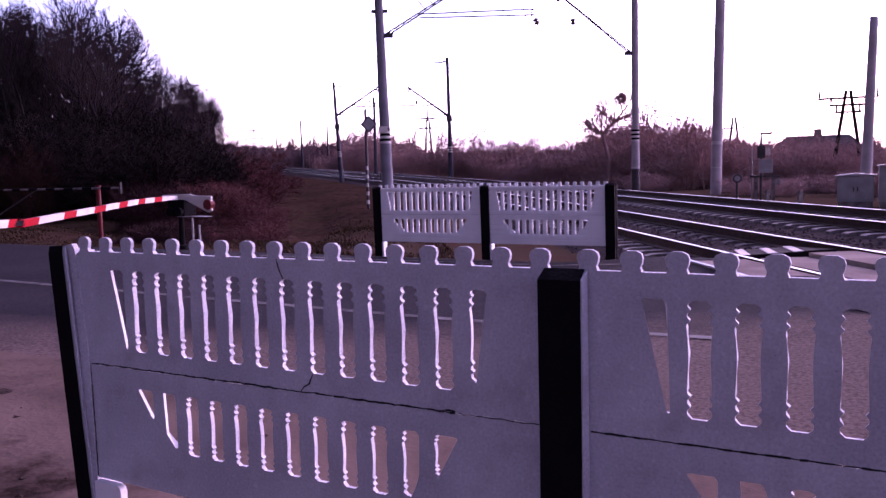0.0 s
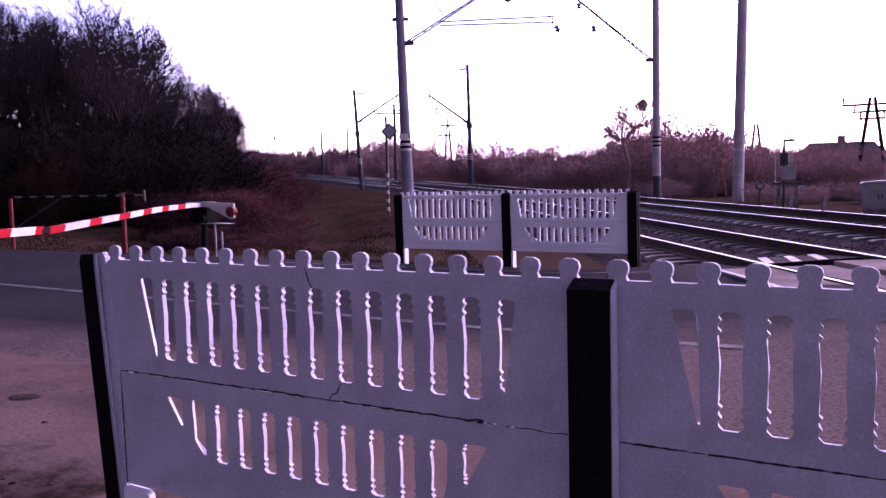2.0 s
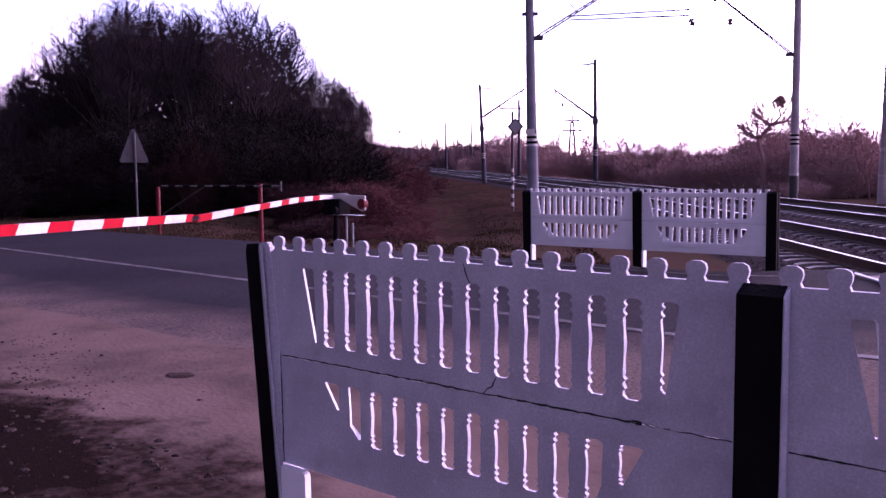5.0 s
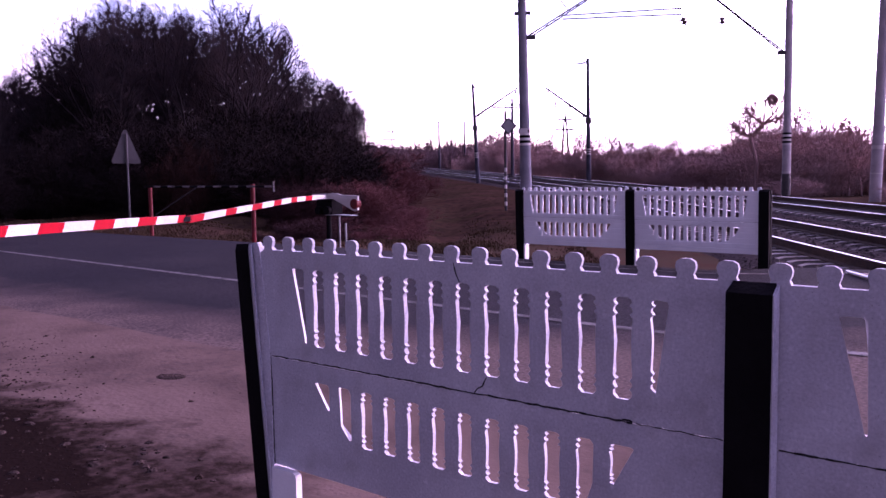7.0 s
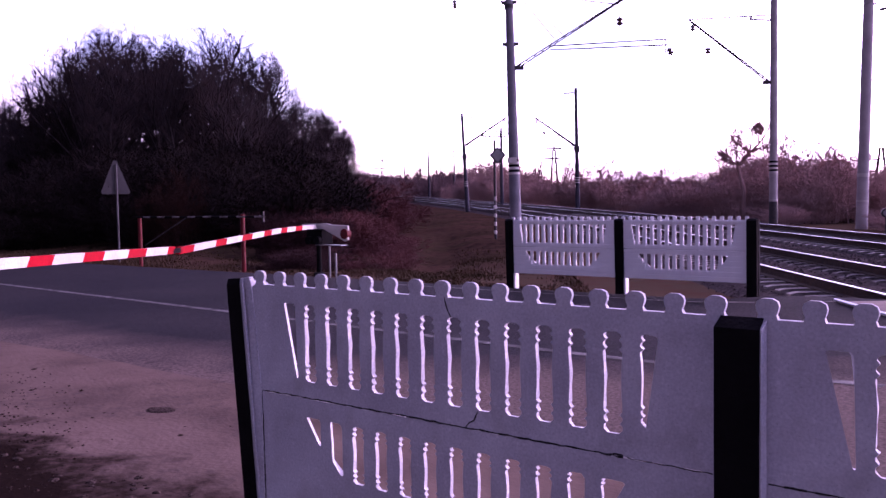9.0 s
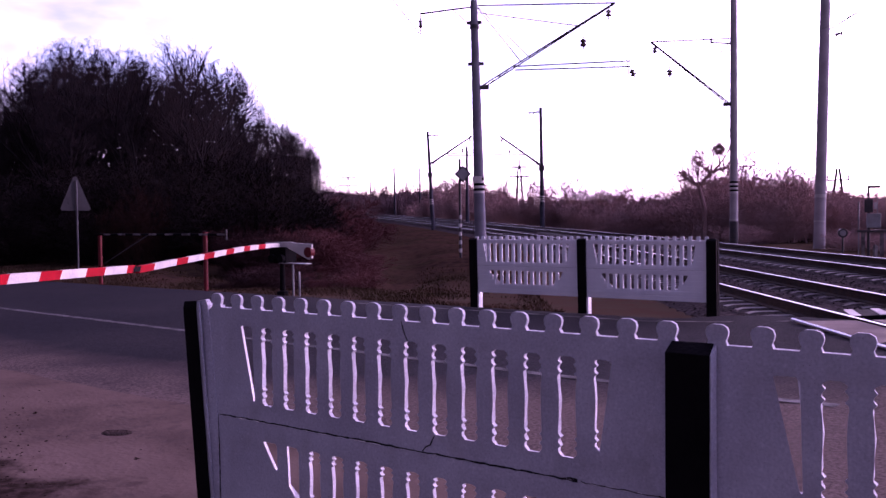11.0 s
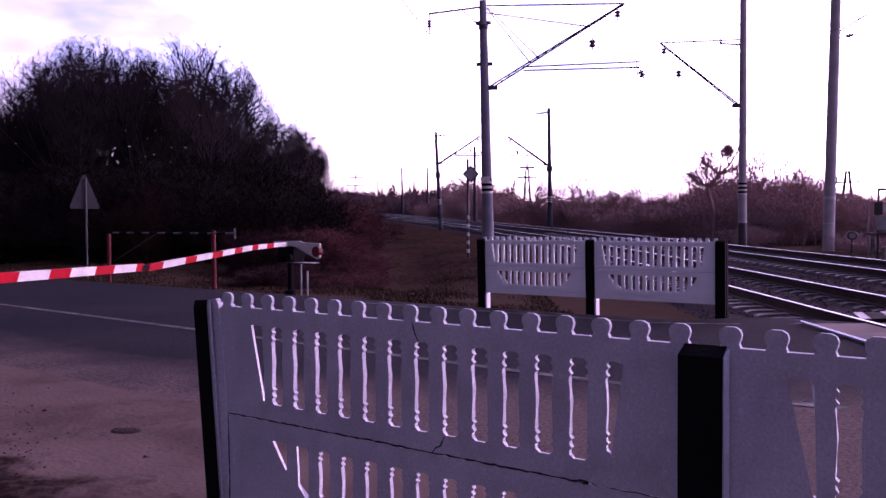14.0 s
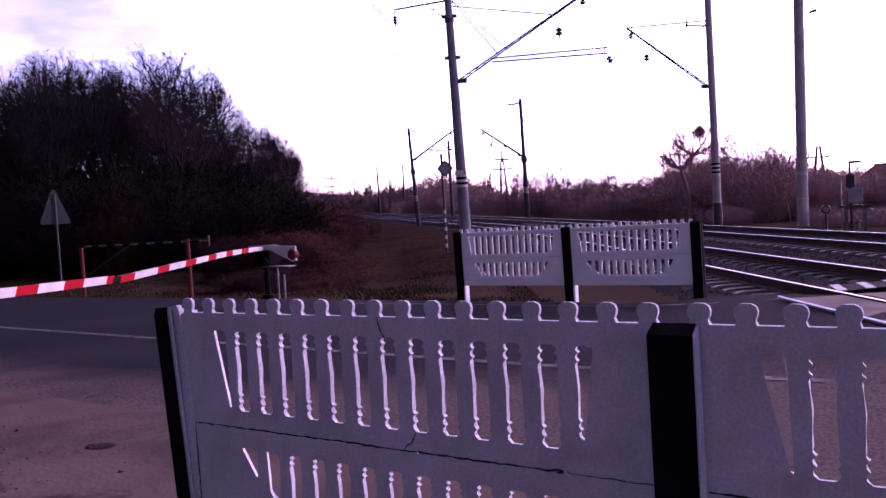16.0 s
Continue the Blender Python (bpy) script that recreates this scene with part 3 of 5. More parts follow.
# ballast bed under both tracks
bed = Mesh()
cross = [(N_ONE - 2.7, -0.62), (N_ONE - 1.6, -0.25), (N_ONE - 1.0, -0.225), (N_ONE - 0.4, -0.2), (N_ONE + 0.4, -0.2), (N_ONE + 1.0, -0.225), (N_ONE + 1.9, -0.22), (N_TWO - 1.9, -0.24), (N_TWO - 1.0, -0.225), (N_TWO - 0.4, -0.2), (N_TWO + 0.4, -0.2), (N_TWO + 1.0, -0.225), (N_TWO + 2.0, -0.24), (N_TWO + 4.2, -0.62)]
cross = [(a[0] + (b[0] - a[0]) * i / 4, a[1] + (b[1] - a[1]) * i / 4) for a, b in zip(cross, cross[1:]) for i in range(4)] + [cross[-1]]
rows_bed = [-60 + 2 * q for q in range(26)] + [-8 + 0.3 * q for q in range(210)] + [56 + 2 * q for q in range(78)]
for s in rows_bed:
    for n_here, z in cross:
        p = track(s, n_here)
        w = noise.noise(p * 5) * 0.035 + noise.noise(p * 1.2) * 0.02
        bed.v.append((p.x, p.y, p.z + z + w))
w = len(cross)
for j in range(len(rows_bed) - 1):
    for i in range(w - 1):
        bed.f.append((j * w + i, j * w + i + 1, (j + 1) * w + i + 1, (j + 1) * w + i))
tagged(part("ballast", bed, BALLAST), "dark crushed stone ballast under the tracks", "ballast", kind="structure")

# loose stones on the ballast where it is seen best
stones = Mesh()
rng = random.Random(5)
for i in range(9000):
    s, n_here = rng.uniform(8.5, 40), rng.uniform(N_ONE - 3.6, N_TWO + 1.6)
    zz = np.interp(n_here, [c[0] for c in cross], [c[1] for c in cross])
    p = track(s, n_here, float(zz) + 0.01)
    r = rng.uniform(0.02, 0.045)
    k = len(stones.v)
    for d in ((1, 0, 0), (-0.5, 0.87, 0), (-0.5, -0.87, 0), (0, 0, 1)):
        stones.v.append((p.x + d[0] * r * rng.uniform(0.6, 1.3), p.y + d[1] * r * rng.uniform(0.6, 1.3), p.z + d[2] * r * rng.uniform(0.5, 1.1)))
    stones.f += [(k, k + 1, k + 3), (k + 1, k + 2, k + 3), (k + 2, k, k + 3)]
tagged(part("ballast_stones", stones, BALLAST), "loose angular ballast stones between the rails", "stones", kind="stuff")

# the crossing's deck: slabs outside, between and beyond the rails
deck = thing("crossing_deck", "dusty concrete level crossing deck between the rails", "crossing deck", kind="structure")
for n_mid in (N_ONE, N_TWO):
    for lo, hi in ((-1.64, -0.86), (-0.66, -0.02), (0.02, 0.66), (0.86, 1.72)):
        s = -6.0
        while s < 8.2:
            a, b = n_mid + lo, n_mid + hi
            k = Mesh()
            pts = [track(s + 0.01, a), track(s + 0.01, b), track(s + 2.9, b), track(s + 2.9, a)]
            level = track(s, n_mid).z + (0.028 if lo > 0 else -0.028)
            k.v = [(p.x, p.y, level - 0.2) for p in pts] + [(p.x, p.y, level - 0.008 + rng.uniform(-0.004, 0.004)) for p in pts]
            k.f = [(3, 2, 1, 0), (4, 5, 6, 7), (0, 1, 5, 4), (1, 2, 6, 5), (2, 3, 7, 6), (3, 0, 4, 7)]
            part("slab", k, DECK, deck)
            s += 2.92
for n_mid in (N_ONE, N_TWO):
    edge = Mesh()
    for i in range(10):
        a, b = -6 + 1.46 * i, -6 + 1.46 * (i + 1)
        edge.line([tuple(track(a, n_mid - 1.66, 0.035)), tuple(track(b, n_mid - 1.66, 0.035))], 0.022, 6)
    part("edge_angle", edge, RAIL_TOP, deck, "bright steel edge of the slabs")
# black and white striped ramp where the deck ends between the near rails
ramp_block = thing("striped_deck_ramp", "sloping deck end with black and white stripes", "deck ramp")


def ramp_slab(n0, n1, slant, z_lo, z_hi, thick):
    k = Mesh()
    pts = [track(9.1, n0), track(9.1, n1), track(10.35, n1 + slant), track(10.35, n0 + slant)]
    tops = [p.z + d for p, d in zip(pts, (z_lo, z_lo, z_hi, z_hi))]
    k.v = [(p.x, p.y, z - thick) for p, z in zip(pts, tops)] + [(p.x, p.y, z) for p, z in zip(pts, tops)]
    k.f = [(3, 2, 1, 0), (4, 5, 6, 7), (0, 1, 5, 4), (1, 2, 6, 5), (2, 3, 7, 6), (3, 0, 4, 7)]
    return k


part("ramp_plate", ramp_slab(4.64, 6.04, 0.0, -0.03, -0.1, 0.12), BLACK_PAINT, ramp_block, "black painted concrete ramp")
for n0 in (4.66, 5.05, 5.43):
    part("stripe", ramp_slab(n0, n0 + 0.13, 0.45, -0.022, -0.092, 0.008), BAR_WHITE, ramp_block, "white stripe")

# ---- concrete fences ----
LENGTH, THICK, PITCH = 2.03, 0.021, 2.10


def merlon_top():
    """The panel's upper edge, from right to left, with mushroom-headed merlons."""
    pts = []
    n = 17
    step = 0.123
    x0 = 0.002
    for i in reversed(range(n)):
        c = x0 + i * step
        shape = [(0.028, 0.0), (0.024, 0.012), (0.029, 0.022), (0.0315, 0.034), (0.027, 0.046), (0.013, 0.053), (-0.013, 0.053), (-0.027, 0.046), (-0.0315, 0.034), (-0.029, 0.022), (-0.024, 0.012), (-0.028, 0.0)]
        pts += [(max(-0.046, c + dx), 0.452 + dz * 1.08) for dx, dz in shape]
    return pts


def slot(x, w, z0, z1):
    """An opening between two turned balusters: beads narrow it near both ends."""
    h = z1 - z0
    levels = [(0.0, 0.016), (0.035, 0.003), (0.075, 0.003), (0.10, 0.012), (0.13, 0.003), (0.16, 0.003), (0.19, 0.011), (0.22, 0.003), (0.25, 0.003), (0.4, 0.0055), (0.55, 0.0065), (0.7, 0.004), (0.77, 0.001), (0.8, 0.002), (0.83, 0.011), (0.86, 0.002), (0.89, 0.003), (0.92, 0.012), (0.95, 0.004), (0.975, 0.006), (1.0, 0.02)]
    left = [(x + d, z0 + h * t) for t, d in levels]
    right = [(x + w - d, z0 + h * t) for t, d in levels]
    return left + right[::-1]


def upper_panel():
    holes = []
    x0, w, z0, z1 = 0.2705, 0.07, 0.068, 0.383
    for i in range(12):
        holes.append(slot(x0 + 0.1222 * i, w, z0, z1))
    holes.append([(0.152, z1 - 0.004), (0.162, z1), (0.213, z1), (0.221, z1 - 0.012), (0.228, 0.085), (0.226, 0.076), (0.22, 0.08)])
    left = [(x, z) for x, z in slot(1.739, 0.07, z0 + 0.035, z1)[:21]]
    holes.append(left + [(1.793, z1 - 0.004), (1.799, z1 - 0.012), (1.758, z0 + 0.03)])
    return pierced([(0, 0.0), (LENGTH, 0.0), (LENGTH, 0.452)] + merlon_top() + [(-0.048, 0.44)], holes, THICK, {12: 0.224, 13: 1.784})


def lower_panel():
    holes = []
    x0, w, z1 = 0.408, 0.066, 0.392
    for i in range(1, 9):
        holes.append(slot(x0 + 0.1196 * i, w, 0.166, z1))
    a = x0
    holes.append([(a, z1), (a + w * 0.8, z1), (a + w, z1 - 0.02), (a + w, 0.188), (a + w - 0.012, 0.184), (a + 0.008, 0.235), (a + 0.006, 0.3)])
    b = x0 + 0.1196 * 9
    edge = slot(b, w, 0.178, z1)[:21]
    holes.append(edge + [(b + w - 0.012, z1), (b + w, z1 - 0.015), (b + w - 0.004, 0.25), (b + w - 0.02, 0.205), (b + 0.03, 0.176)])
    holes.append([(a - 0.137, z1 - 0.002), (a - 0.125, z1), (a - 0.064, z1), (a - 0.055, z1 - 0.012), (a - 0.055, 0.29), (a - 0.06, 0.284), (a - 0.068, 0.29)])
    c = x0 + 0.1196 * 10
    edge = slot(c, w, 0.262, z1)[:21]
    holes.append(edge + [(c + 0.075, z1), (c + 0.085, z1 - 0.006), (c + 0.016, 0.262)])
    return pierced([(0.004, 0), (LENGTH, 0), (LENGTH, 0.466), (0, 0.466)], holes, THICK, {8: a + w * 0.6, 9: b + w * 0.6, 10: a - 0.0595, 11: c + w * 0.6})


def panel_data(bm, name):
    me = bpy.data.meshes.new(name)
    bm.to_mesh(me)
    bm.free()
    me.materials.append(WHITE_PAINT)
    return me


UPPER, LOWER = panel_data(upper_panel(), "upper_panel"), panel_data(lower_panel(), "lower_panel")


def post_meshes(height=1.132, w=0.131, black=0.127, front=-0.05):
    """A post grooved for the panels: whitewashed, its face and sloping top painted black."""
    body, face = Mesh(), Mesh()
    low = height - 0.026               # the top rises from the front edge to the groove
    deep = front + 0.14
    side = [(front, -0.3), (front, low), (-0.004, height - 0.003), (-0.004, 0.02), (THICK + 0.004, 0.02), (THICK + 0.004, height - 0.008), (deep, height - 0.03), (deep, -0.3)]
    n = len(side)
    body.v = [(0, y, z) for y, z in side] + [(w, y, z) for y, z in side]
    body.f = [(0, 1, 2, 3), (0, 3, 4, 7), (4, 5, 6, 7), (n + 3, n + 2, n + 1, n), (n + 7, n + 4, n + 3, n), (n + 7, n + 6, n + 5, n + 4)]
    body.f += [(i, n + i, n + (i + 1) % n, (i + 1) % n) for i in range(n)]
    e, b = 0.003, black
    rows = 14                          # the brushed edge wavers a little
    wave = [0.0028 * noise.noise(Vector((i * 0.9, w * 40, 3))) for i in range(rows + 1)]
    levels = [-0.3 + (low + 0.3) * i / rows for i in range(rows + 1)]
    for z, q in zip(levels, wave):
        face.v += [(0.002 - abs(q), front - e, z), (b + q, front - e, z)]
    face.v += [(0.004, -0.006, height + 0.001), (b - 0.004, -0.006, height + 0.001)]
    face.f = [(2 * i, 2 * i + 1, 2 * i + 3, 2 * i + 2) for i in range(rows + 1)]
    k = len(face.v)
    face.v += [(x, y + 2 * e if y < -0.02 else y, z - 0.004) for x, y, z in face.v]
    face.f += [(2 * i + 2, 2 * i, k + 2 * i, k + 2 * i + 2) for i in range(rows + 1)] + [(2 * i + 1, 2 * i + 3, k + 2 * i + 3, k + 2 * i + 1) for i in range(rows + 1)]
    return body, face


def plank_relief(upper):
    """Cast boards and mouldings on the fence's dressed face."""
    me = Mesh()
    def strip(x0, x1, z0, z1, d=0.026):
        if x1 - x0 > 0.02:
            me.box(x0, -d, z0, x1, -0.001, z1)
    if upper:
        strip(0.02, LENGTH - 0.02, 0.41, 0.446), strip(0.02, LENGTH - 0.02, 0.006, 0.056)
        for i in range(4):
            z0, z1 = 0.066 + i * 0.084, 0.066 + i * 0.084 + 0.07
            inset = 0.225 - 0.017 * i
            strip(0.02, inset - 0.02, z0, z1), strip(LENGTH - inset + 0.02, LENGTH - 0.02, z0, z1)
        for i in range(13):
            c = 0.2445 + 0.1222 * i
            strip(c - 0.02, c + 0.02, 0.066, 0.384, 0.012)
    else:
        strip(0.02, LENGTH - 0.02, 0.006, 0.072), strip(0.02, LENGTH - 0.02, 0.082, 0.15), strip(0.02, LENGTH - 0.02, 0.41, 0.46)
        for i, inset in enumerate((0.42, 0.37, 0.31)):
            z0, z1 = 0.162 + i * 0.082, 0.162 + i * 0.082 + 0.068
            strip(0.02, inset - 0.03, z0, z1), strip(LENGTH - inset + 0.03, LENGTH - 0.02, z0, z1)
        for i in range(11):
            c = 0.3815 + 0.1196 * i
            strip(c - 0.02, c + 0.02, 0.25 if i in (0, 10) else 0.17, 0.396, 0.012)
    return me


def fence(x0, y0, panels, dressed, label, leans):
    """A run of two-panel bays between posts; x0: the first post's edge."""
    f = thing("concrete_fence", label, "fence", pose(x0, y0, 0), group="crossing fences")
    for i in range(panels):
        x = i * PITCH + (0.116 if i == 0 or dressed else 0.128)
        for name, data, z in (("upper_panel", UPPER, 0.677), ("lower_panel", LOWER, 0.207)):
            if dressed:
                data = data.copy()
                data.materials[0] = LIT_WHITE
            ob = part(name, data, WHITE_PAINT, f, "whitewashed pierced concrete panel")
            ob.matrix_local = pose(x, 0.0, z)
            if dressed:
                rel = part("board_relief", plank_relief(name == "upper_panel"), LIT_WHITE, ob)
    body, face = post_meshes(1.15, 0.15, 0.147) if dressed else post_meshes()
    body, face = body.data("post", BLACK_PAINT if dressed else WHITE_PAINT), face.data("post_face", BLACK_PAINT)
    slim, slim_face = post_meshes(1.148, 0.104, 0.0905, -0.012)
    slim, slim_face = slim.data("post", WHITE_PAINT), slim_face.data("post_face", BLACK_PAINT)
    for i in range(panels + 1):
        narrow = i == 0 and not dressed
        post = part("post", slim if narrow else body, WHITE_PAINT, f, "concrete post painted black in front")
        post.matrix_local = pose(i * PITCH + (0.008 if narrow else 0), 0, 0, leans[i][0], leans[i][1], 0)
        part("painted_face", slim_face if narrow else face, BLACK_PAINT, post, "black painted face")
        if narrow:
            part("mortar_joint", Mesh().prism([(0.06, 0.0), (0.119, 0.0), (0.115, 0.68), (0.067, 1.135), (0.052, 1.158), (-0.02, 1.146), (0.04, 0.3)], -0.005, 0.018), WHITE_PAINT, f, "whitewashed mortar beside the end post")
        if i < panels:
            wide = 0.178 if dressed else 0.292
            foot = Mesh().prism([(0.14, -0.2), (wide, -0.2), (wide, 0.18), (wide - 0.006, 0.196), (wide - 0.02, 0.204), (0.14, 0.204)], -0.045 if dressed else -0.034, 0.07 if dressed else -0.003)
            # the blocks take the lighter whitewash, so brighter light is in their colour
            ob = part("support_block", foot, LIT_WHITE, f, "whitewashed block under the panel")
            ob.matrix_local = pose(i * PITCH, 0, 0)
    return f


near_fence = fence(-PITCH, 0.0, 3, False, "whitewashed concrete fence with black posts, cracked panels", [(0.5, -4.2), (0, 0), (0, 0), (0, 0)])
far_fence = fence(-7.625, 10.2, 2, True, "whitewashed concrete fence with black posts beside the tracks", [(0, -1.2), (0, -1.0), (0, -0.4)])

# hairline cracks in the near panel
cracks = Mesh()


def crack(points, w, jitter=0.003):
    rng = random.Random(len(points))
    fine = []
    for (xa, za), (xb, zb) in zip(points, points[1:]):
        n = max(2, int(math.hypot(xb - xa, zb - za) / 0.02))
        fine += [(xa + (xb - xa) * i / n + rng.uniform(-jitter, jitter), za + (zb - za) * i / n + rng.uniform(-jitter, jitter)) for i in range(n)]
    fine.append(points[-1])
    for a, b in zip(fine, fine[1:]):
        dx, dz = b[0] - a[0], b[1] - a[1]
        q = math.hypot(dx, dz) or 1
        ox, oz = -dz / q * w / 2 * rng.uniform(0.5, 1.3), dx / q * w / 2 * rng.uniform(0.5, 1.3)
        k = len(cracks.v)
        cracks.v += [(a[0] + ox, -0.0015, a[1] + oz), (b[0] + ox, -0.0015, b[1] + oz), (b[0] - ox, -0.0015, b[1] - oz), (a[0] - ox, -0.0015, a[1] - oz)]
        cracks.f.append((k, k + 1, k + 2, k + 3))


o = PITCH
def crack_part(points, w, jitter=0.003):
    global cracks
    cracks = Mesh()
    crack(points, w, jitter)
    part("crack", cracks, CRACK, near_fence, "dark crack in the paint")


crack_part([(o - 0.985, 1.128), (o - 0.978, 1.10), (o - 0.958, 1.06)], 0.005)
crack_part([(o - 0.845, 0.741), (o - 0.865, 0.71), (o - 0.9, 0.68)], 0.005)
crack_part([(o - 1.975, 0.679), (o - 1.5, 0.679), (o - 0.9, 0.678), (o - 0.3, 0.676)], 0.006, 0.002)
crack_part([(o - 0.29, 0.676), (o - 0.02, 0.675)], 0.003, 0.002)
crack_part([(o - 0.335, 0.681), (o - 0.315, 0.683), (o - 0.3, 0.68)], 0.008, 0.002)
crack_part([(o + 0.135, 0.676), (o + 1.1, 0.676), (o + 1.95, 0.676)], 0.0055, 0.0008)
crack_part([(o - 2.042, 1.155), (o - 2.032, 0.95), (o - 2.016, 0.8), (o - 1.985, 0.68)], 0.007)
crack_part([(o - 1.984, 0.678), (o - 1.98, 0.42), (o - 1.979, 0.21)], 0.006, 0.002)


# ---- level crossing barrier ----
def barrier():
    b = thing("crossing_barrier", "lowered red and white crossing barrier with counterweight box", "barrier", pose(-12.4, 10.2, 0))
    turn = Matrix.Rotation(math.atan2(-0.835, 0.55), 4, "Z")

    def boom_piece(t0, t1, z0, z1, h, material, name, label):
        me = Mesh()
        k = 0
        for t, z in ((t0, z0), (t1, z1)):
            me.v += [(t + 0.03, -0.03, z - h / 2), (t + 0.03, 0.03, z - h / 2), (t - 0.03, 0.03, z + h / 2), (t - 0.03, -0.03, z + h / 2)]
        me.f = [(0, 1, 2, 3), (7, 6, 5, 4), (0, 4, 5, 1), (1, 5, 6, 2), (2, 6, 7, 3), (3, 7, 4, 0)]
        me.v = [tuple(turn @ Vector(v)) for v in me.v]
        return part(name, me, material, b, label)

    def level(t):
        return 1.015 - 0.0205 * max(0.0, t - 3.0) if t < 7.55 else 0.94 + 0.0247 * (t - 7.68)
    cuts = [1.0, 1.45, 1.97, 2.55, 2.95, 3.54, 3.98, 4.6, 5.1, 5.8, 6.25, 7.05, 7.5]
    for i, (a, c) in enumerate(zip(cuts, cuts[1:])):
        boom_piece(a, c, level(a), level(c), 0.085, RED if i % 2 else BAR_WHITE, "boom_section", "red section" if i % 2 else "white section")
    cuts = [7.68, 7.89, 8.48, 8.93, 9.47, 9.88, 10.42, 10.82, 11.27, 11.7]
    for i, (a, c) in enumerate(zip(cuts, cuts[1:])):
        boom_piece(a, c, level(a), level(c), 0.088, BAR_WHITE if i % 2 else RED, "boom_section", "white section" if i % 2 else "red section")
    boom_piece(7.44, 7.72, 0.924, 0.938, 0.06, BLACK_PAINT, "boom_joint", "dark joint of the boom")
    boom_piece(0.25, 1.0, 1.0, 1.015, 0.08, BAR_WHITE, "boom_root", "white painted root of the boom")
    # drive box on a pedestal, counterweight arm towards the railway
    box = Mesh().box(-0.2, -0.16, 0.63, 0.26, 0.16, 0.93)
    part("drive_box", box, BLACK_PAINT, b, "dark steel drive box", bevel=0.02)
    part("box_lid", Mesh().box(-0.23, -0.18, 0.93, 0.29, 0.18, 0.955), BLACK_PAINT, b, bevel=0.008)
    part("pedestal", Mesh().lathe([(0.12, -0.1), (0.12, 0.03), (0.06, 0.05), (0.05, 0.64)], (0, 0, 0), 12), BLACK_PAINT, b)
    for x in (0.42, 0.6):
        part("conduit", Mesh().tube((x, -0.1, -0.1), (x, -0.1, 0.46 if x > 0.5 else 0.6), 0.02), GREY_METAL, b, "bright cable conduit")
    arm = Mesh()
    arm.v = [(-0.24, -0.24, 0.985), (0.38, -0.24, 0.965), (0.84, -0.24, 0.775), (1.0, -0.24, 0.715), (1.09, -0.24, 0.74), (1.09, -0.24, 1.03), (0.62, -0.24, 1.045), (0.5, -0.24, 1.075), (-0.24, -0.24, 1.055)]
    arm.v += [(x, -0.19, z) for x, y, z in arm.v]
    arm.f = [tuple(range(9)), tuple(17 - i for i in range(9))] + [((i + 1) % 9, i, 9 + i, 9 + (i + 1) % 9) for i in range(9)]
    part("counterweight_arm", arm, BAR_WHITE, b, "white counterweight arm", bevel=0.01)
    part("counterweight", Mesh().tube((1.01, -0.275, 0.865), (1.01, -0.155, 0.865), 0.105, n=20), DARK_RED, b, "red round counterweight", bevel=0.01)
    part("shelf", Mesh().box(0.1, -0.2, 0.62, 0.86, 0.0, 0.632), GREY_METAL, b)
    for i in range(2):
        part("warning_lamp", Mesh().tube((-0.08 + i * 0.26, -0.24, 0.72), (-0.08 + i * 0.26, -0.16, 0.72), 0.085, n=16), BLACK_PAINT, b, "unlit round warning lamp")
    return b


barrier()


# ---- hand-swung spare gate along the road's edge ----
def spare_gate():
    g = thing("swing_gate", "open swing gate with thin striped bar on red posts", "gate", pose(-18.93, 10.15, 0))
    for x, h in ((0.0, 1.2), (4.12, 1.25)):
        part("post", Mesh().tube((x, 0, -0.4), (x, 0, h), 0.05, n=12), DARK_RED, g, "dull red steel post")
        part("post_cap", Mesh().tube((x, 0, h), (x, 0, h + 0.02), 0.056, n=12), DARK_RED, g)
    for i in range(16):
        a, c = i * 4.96 / 16, (i + 1) * 4.96 / 16
        part("bar_section", Mesh().tube((a - 0.02, -0.07, 1.215), (c - 0.02, -0.07, 1.215), 0.021, n=10), CONCRETE if i % 2 else BLACK_PAINT, g, "grimy white section" if i % 2 else "black section")
    part("brace", Mesh().tube((0.3, -0.06, 0.5), (2.1, -0.07, 1.2), 0.015), DARK_METAL, g)
    part("end_plate", Mesh().box(4.91, -0.09, 1.1, 4.94, -0.05, 1.33), DARK_METAL, g)
    return g


spare_gate()


# ---- road sign seen from behind ----
def triangle_sign():
    s = thing("triangular_road_sign", "triangular warning sign on a grey pole, seen from behind", "road sign", pose(-21.68, 11.2, 0, 0, 0, 8))
    part("pole", Mesh().tube((0, 0, -0.4), (0, 0, 2.7), 0.028, n=10), DULL_ZINC, s, "dull galvanised pole")
    k, h = 0.5, 0.95
    pts = [(-0.06, h), (0.06, h), (k, 0.06), (k - 0.05, 0), (-k + 0.05, 0), (-k, 0.06)]
    plate = Mesh()
    plate.v = [(-0.045, y, 1.86 + z) for y, z in pts] + [(-0.05, y, 1.86 + z) for y, z in pts]
    plate.f = [tuple(range(6)), tuple(11 - i for i in range(6))] + [((i + 1) % 6, i, 6 + i, 6 + (i + 1) % 6) for i in range(6)]
    part("plate", plate, SIGN_BACK, s, "bare grey back of the plate")
    for z in (2.05, 2.4):
        part("bracket", Mesh().box(-0.045, -0.25 + (z - 2.05) * 0.35, z, -0.03, 0.25 - (z - 2.05) * 0.35, z + 0.03), SIGN_BACK, s)
    return s


triangle_sign()


